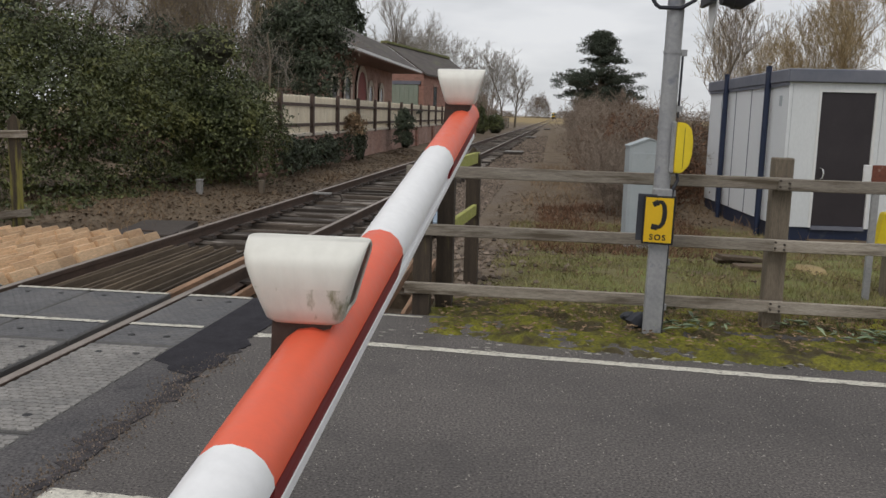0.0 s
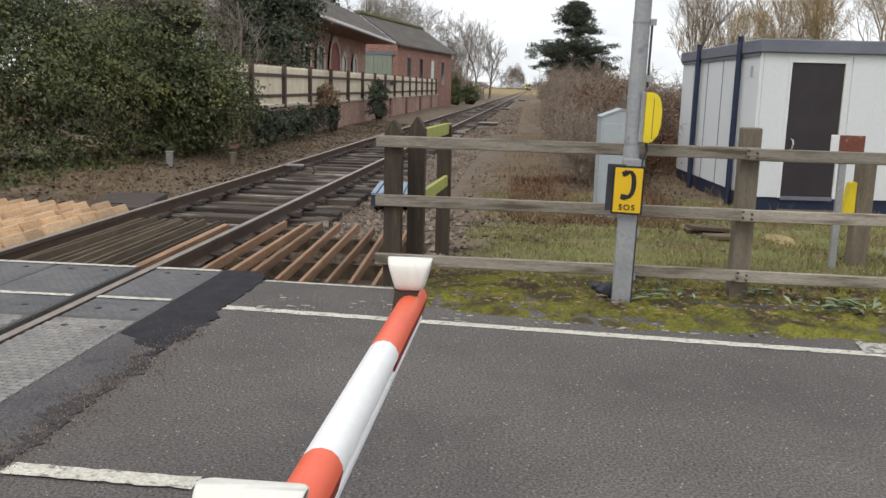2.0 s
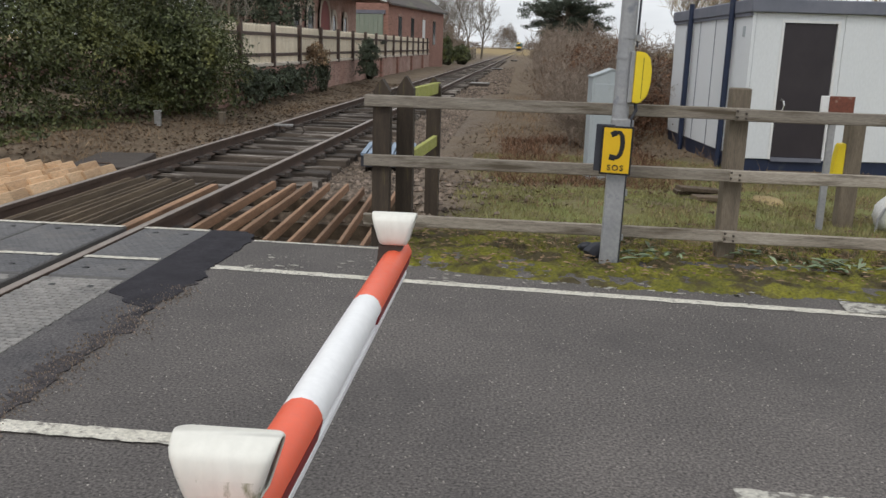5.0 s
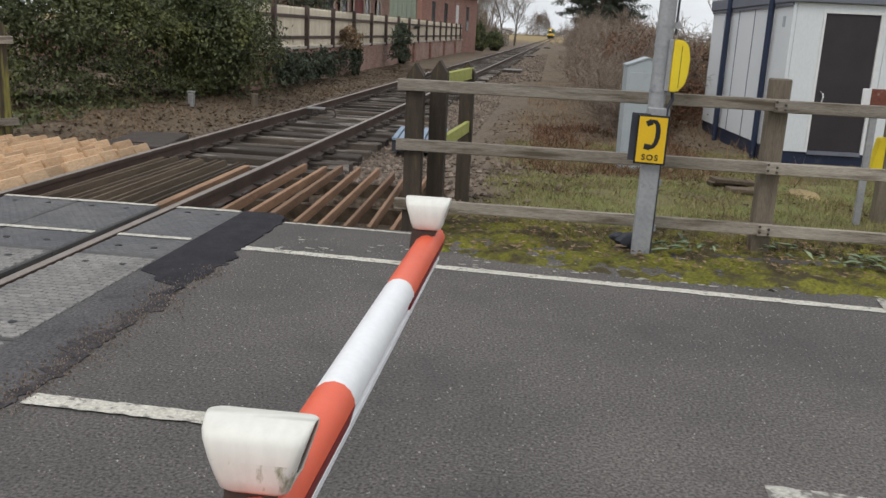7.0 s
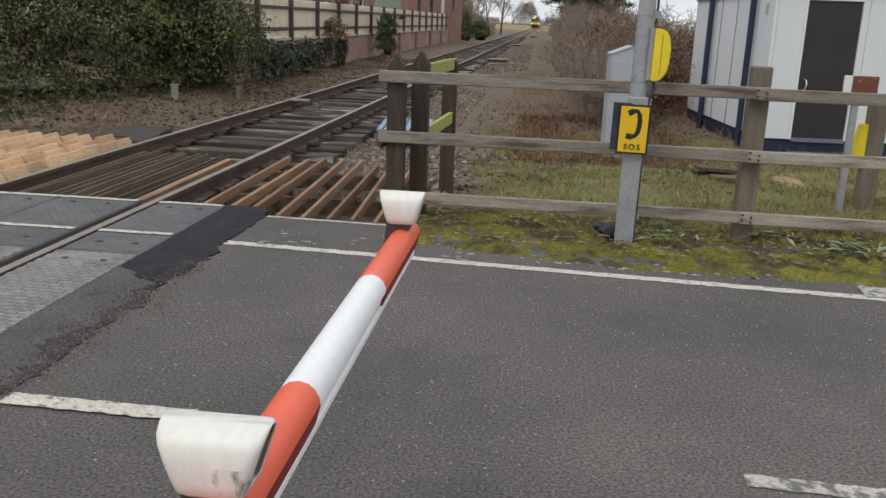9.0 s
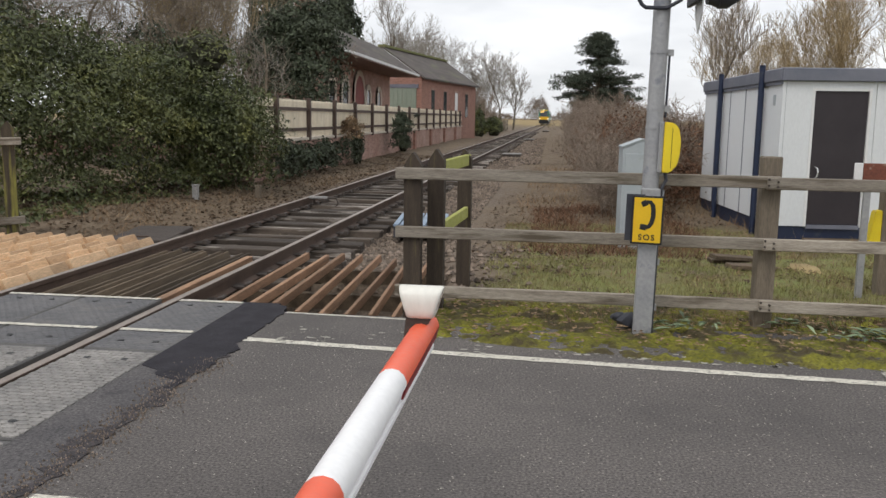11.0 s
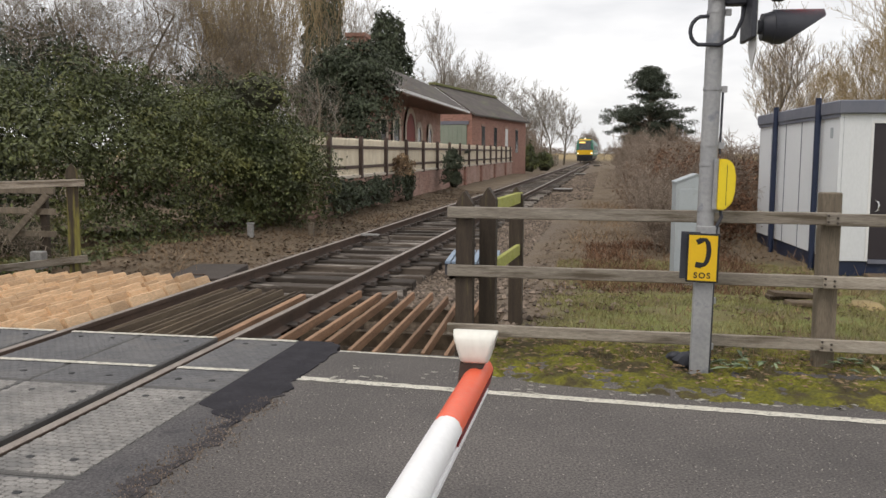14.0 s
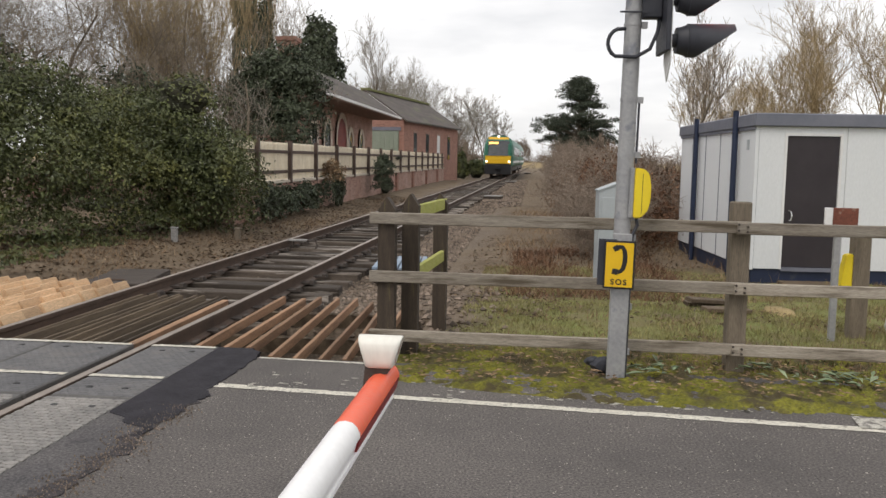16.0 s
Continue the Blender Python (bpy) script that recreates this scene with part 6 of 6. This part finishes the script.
def stones(name, label, n, x0, x1, y0, y1, size, dens=None):
    x, y = scatter(n, x0, x1, y0, y1, dens)
    base = np.array([(1, 0, 0), (-1, 0, 0), (0, 1, 0), (0, -1, 0), (0, 0, 0.8), (0, 0, -0.8)], float)
    tri = np.array([(0, 2, 4), (2, 1, 4), (1, 3, 4), (3, 0, 4), (2, 0, 5), (1, 2, 5), (3, 1, 5), (0, 3, 5)])
    k = len(x)
    z = np.array([ground_z(a, b) for a, b in zip(x, y)])
    V = base[None] * (size * rng.uniform(0.5, 1.3, (k, 1, 1))) * rng.uniform(0.6, 1.3, (k, 6, 1))
    t = rng.uniform(0, 2 * math.pi, k)
    c, s = np.cos(t)[:, None], np.sin(t)[:, None]
    V = np.stack([V[..., 0] * c - V[..., 1] * s, V[..., 0] * s + V[..., 1] * c, V[..., 2]], -1)
    V += np.stack([x, y, z + size * 0.3], -1)[:, None]
    F = tri[None] + (np.arange(k) * 6)[:, None, None]
    return solid(name, array_mesh(V.reshape(-1, 3).tolist(), F.reshape(-1, 3).tolist(), M["stones"]), None, label, "ballast", kind="stuff")


stones("ballast", "grey-brown ballast stones round the sleepers", 24000, -2.4, 1.7, 9.4, 32, 0.032)
stones("ballast", "grey-brown ballast stones along the far track", 9000, -2.2, 2.6, 32, 75, 0.05)
stones("loose_stones", "loose stones by the fence post", 2600, 1.0, 4.2, 7.0, 14, 0.042, lambda a, b: math.exp(-((a - 1.9) / 0.6) ** 2 - ((b - 9.5) / 1.7) ** 2))
stones("loose_stones", "stones in the pit under the slats", 500, 0.2, 1.9, 6.4, 9.4, 0.04)
v, f = [], []
for k in range(420):
    a, b = rng.uniform(1.2, 9), 5.3 + abs(rng.normal(0, 0.32))
    if b > 6.1 or noise.noise((a * 2, b * 2, 1)) < -0.15:
        continue
    n0, r = len(v), rng.uniform(0.006, 0.026)
    v += [(a + r * math.cos(q) * rng.uniform(0.6, 1.5), b + r * math.sin(q) * rng.uniform(0.5, 1.0), 0.0045) for q in [2 * math.pi * i / 8 for i in range(8)]]
    f.append(tuple(range(n0, n0 + 8)))
part("lichen_spot", array_mesh(v, f, M["lichen_spot"]), None, road, "pale lichen spots on the road edge")["kind"] = "stuff"
v, f = [], []
for k in range(1700):
    b = rng.uniform(2.5, 4.9)
    a = seam(b) + rng.normal(-0.03, 0.07)
    n0, r = len(v), rng.uniform(0.002, 0.0065)
    v += [(a - r, b, 0.003), (a + r, b - r, 0.003), (a + r * 0.6, b + r, 0.003), (a, b, 0.005 + r * 1.4)]
    f += [(n0, n0 + 1, n0 + 3), (n0 + 1, n0 + 2, n0 + 3), (n0 + 2, n0, n0 + 3)]
solid("loose_grit", array_mesh(v, f, M["stones"]), None, "loose brown grit along the asphalt seam", "grit", kind="stuff")
v, f = [], []
for k in range(9000):
    a, b = rng.uniform(1.0, 6.5), 1.9 + 4.1 * rng.random() ** 0.8
    n0, r = len(v), rng.uniform(0.0025, 0.0065)
    v += [(a - r, b, -0.001), (a + r, b - r, -0.001), (a + r * 0.6, b + r, -0.001), (a, b, r * 0.7)]
    f += [(n0, n0 + 1, n0 + 3), (n0 + 1, n0 + 2, n0 + 3), (n0 + 2, n0, n0 + 3)]
part("stone_chip", array_mesh(v, f, M["chip"]), None, road, "pale stone chips in the road surface")["kind"] = "stuff"
v, f = [], []
for k in range(1500):
    a, b = rng.uniform(2.1, 9), rng.uniform(5.6, 6.8)
    t, r = rng.uniform(0, 6.28), rng.uniform(0.012, 0.035)
    n0 = len(v)
    z = 0.035 + rng.uniform(0, 0.02)
    c, d = math.cos(t) * r, math.sin(t) * r
    v += [(a - c, b - d, z), (a + d * 0.5, b - c * 0.5, z + 0.006), (a + c, b + d, z), (a - d * 0.5, b + c * 0.5, z + 0.006)]
    f.append((n0, n0 + 1, n0 + 2, n0 + 3))
solid("leaf_litter", array_mesh(v, f, M["dead"]), None, "fallen brown leaves on the moss", "leaf litter", kind="stuff")

# moss verge along the road edge
bm = bmesh.new()
nx, ny = 420, 64
grid = []
for j in range(ny + 1):
    row = []
    for i in range(nx + 1):
        mx = 2.0 + 7.6 * i / nx
        front = 5.62 - 0.05 * (mx - 2) - 0.2 * step(mx, 2.3, 3.4) + 0.1 * noise.noise((mx * 1.7, 0, 2)) + 0.05 * noise.noise((mx * 7, 0, 2))
        my = front + (6.85 - front) * j / ny
        edge_in = min(1, j / 4, (nx - i) / 6, i / 8)
        mz = -0.014 + edge_in * (0.026 + 0.034 * noise.noise((mx * 3.5, my * 3.5, 1)) + 0.028 * noise.noise((mx * 13, my * 13, 1)) + 0.012 * noise.noise((mx * 37, my * 37, 1)))
        row.append(bm.verts.new((mx, my, mz)))
    grid.append(row)
for j in range(ny):
    for i in range(nx):
        bm.faces.new((grid[j][i], grid[j][i + 1], grid[j + 1][i + 1], grid[j + 1][i]))
solid("moss_verge", bm, M["moss"], "bright yellow-green moss along the road edge", "moss", kind="stuff", smooth=True)
bm = bmesh.new()
for cx, cy, wx, n in ((3.95, 6.12, 0.2, 34), (5.15, 6.0, 0.2, 40), (4.7, 6.3, 0.12, 12), (6.2, 6.05, 0.3, 24)):
    for k in range(n):
        a = R.uniform(0, 6.28)
        c = Vector((cx + R.gauss(0, wx), cy + R.gauss(0, 0.08), 0.06))
        d = Vector((math.cos(a), math.sin(a) * 0.6, R.uniform(-0.05, 0.3))) * R.uniform(0.06, 0.17)
        s = Vector((-d.y, d.x, 0)) * R.uniform(0.14, 0.26)
        q = [bm.verts.new(c), bm.verts.new(c + d * 0.5 + s + Vector((0, 0, 0.012))), bm.verts.new(c + d), bm.verts.new(c + d * 0.5 - s + Vector((0, 0, 0.012)))]
        bm.faces.new(q)
solid("cut_greenery", bm, M["pale_leaf"], "cut green leaves lying beside the pole foot", "weeds", kind="stuff")


# ---- what moves ----
def motions():
    swing = [(0.0, 10.1), (0.5, 7.7), (1.0, 4.65), (1.5, 1.95), (2.0, -0.15), (2.5, 0.0), (3.0, 0.0), (16.0, 0.0)]
    walk(barrier, [(t, pose(*PIVOT, a, 0, -0.48 * min(1.0, a / 6.0))) for t, a in swing])
    rows = []
    for k in range(17):
        t = float(k)
        y = 78 + 28 * (16 - t)
        heading = -math.degrees(math.atan2(0.009, 1))
        rows.append((t, pose(track_x(y), y, rise(y) + 0.0, math.degrees(math.atan(0.004)), 0, heading)))
    walk(train, rows)


motions()
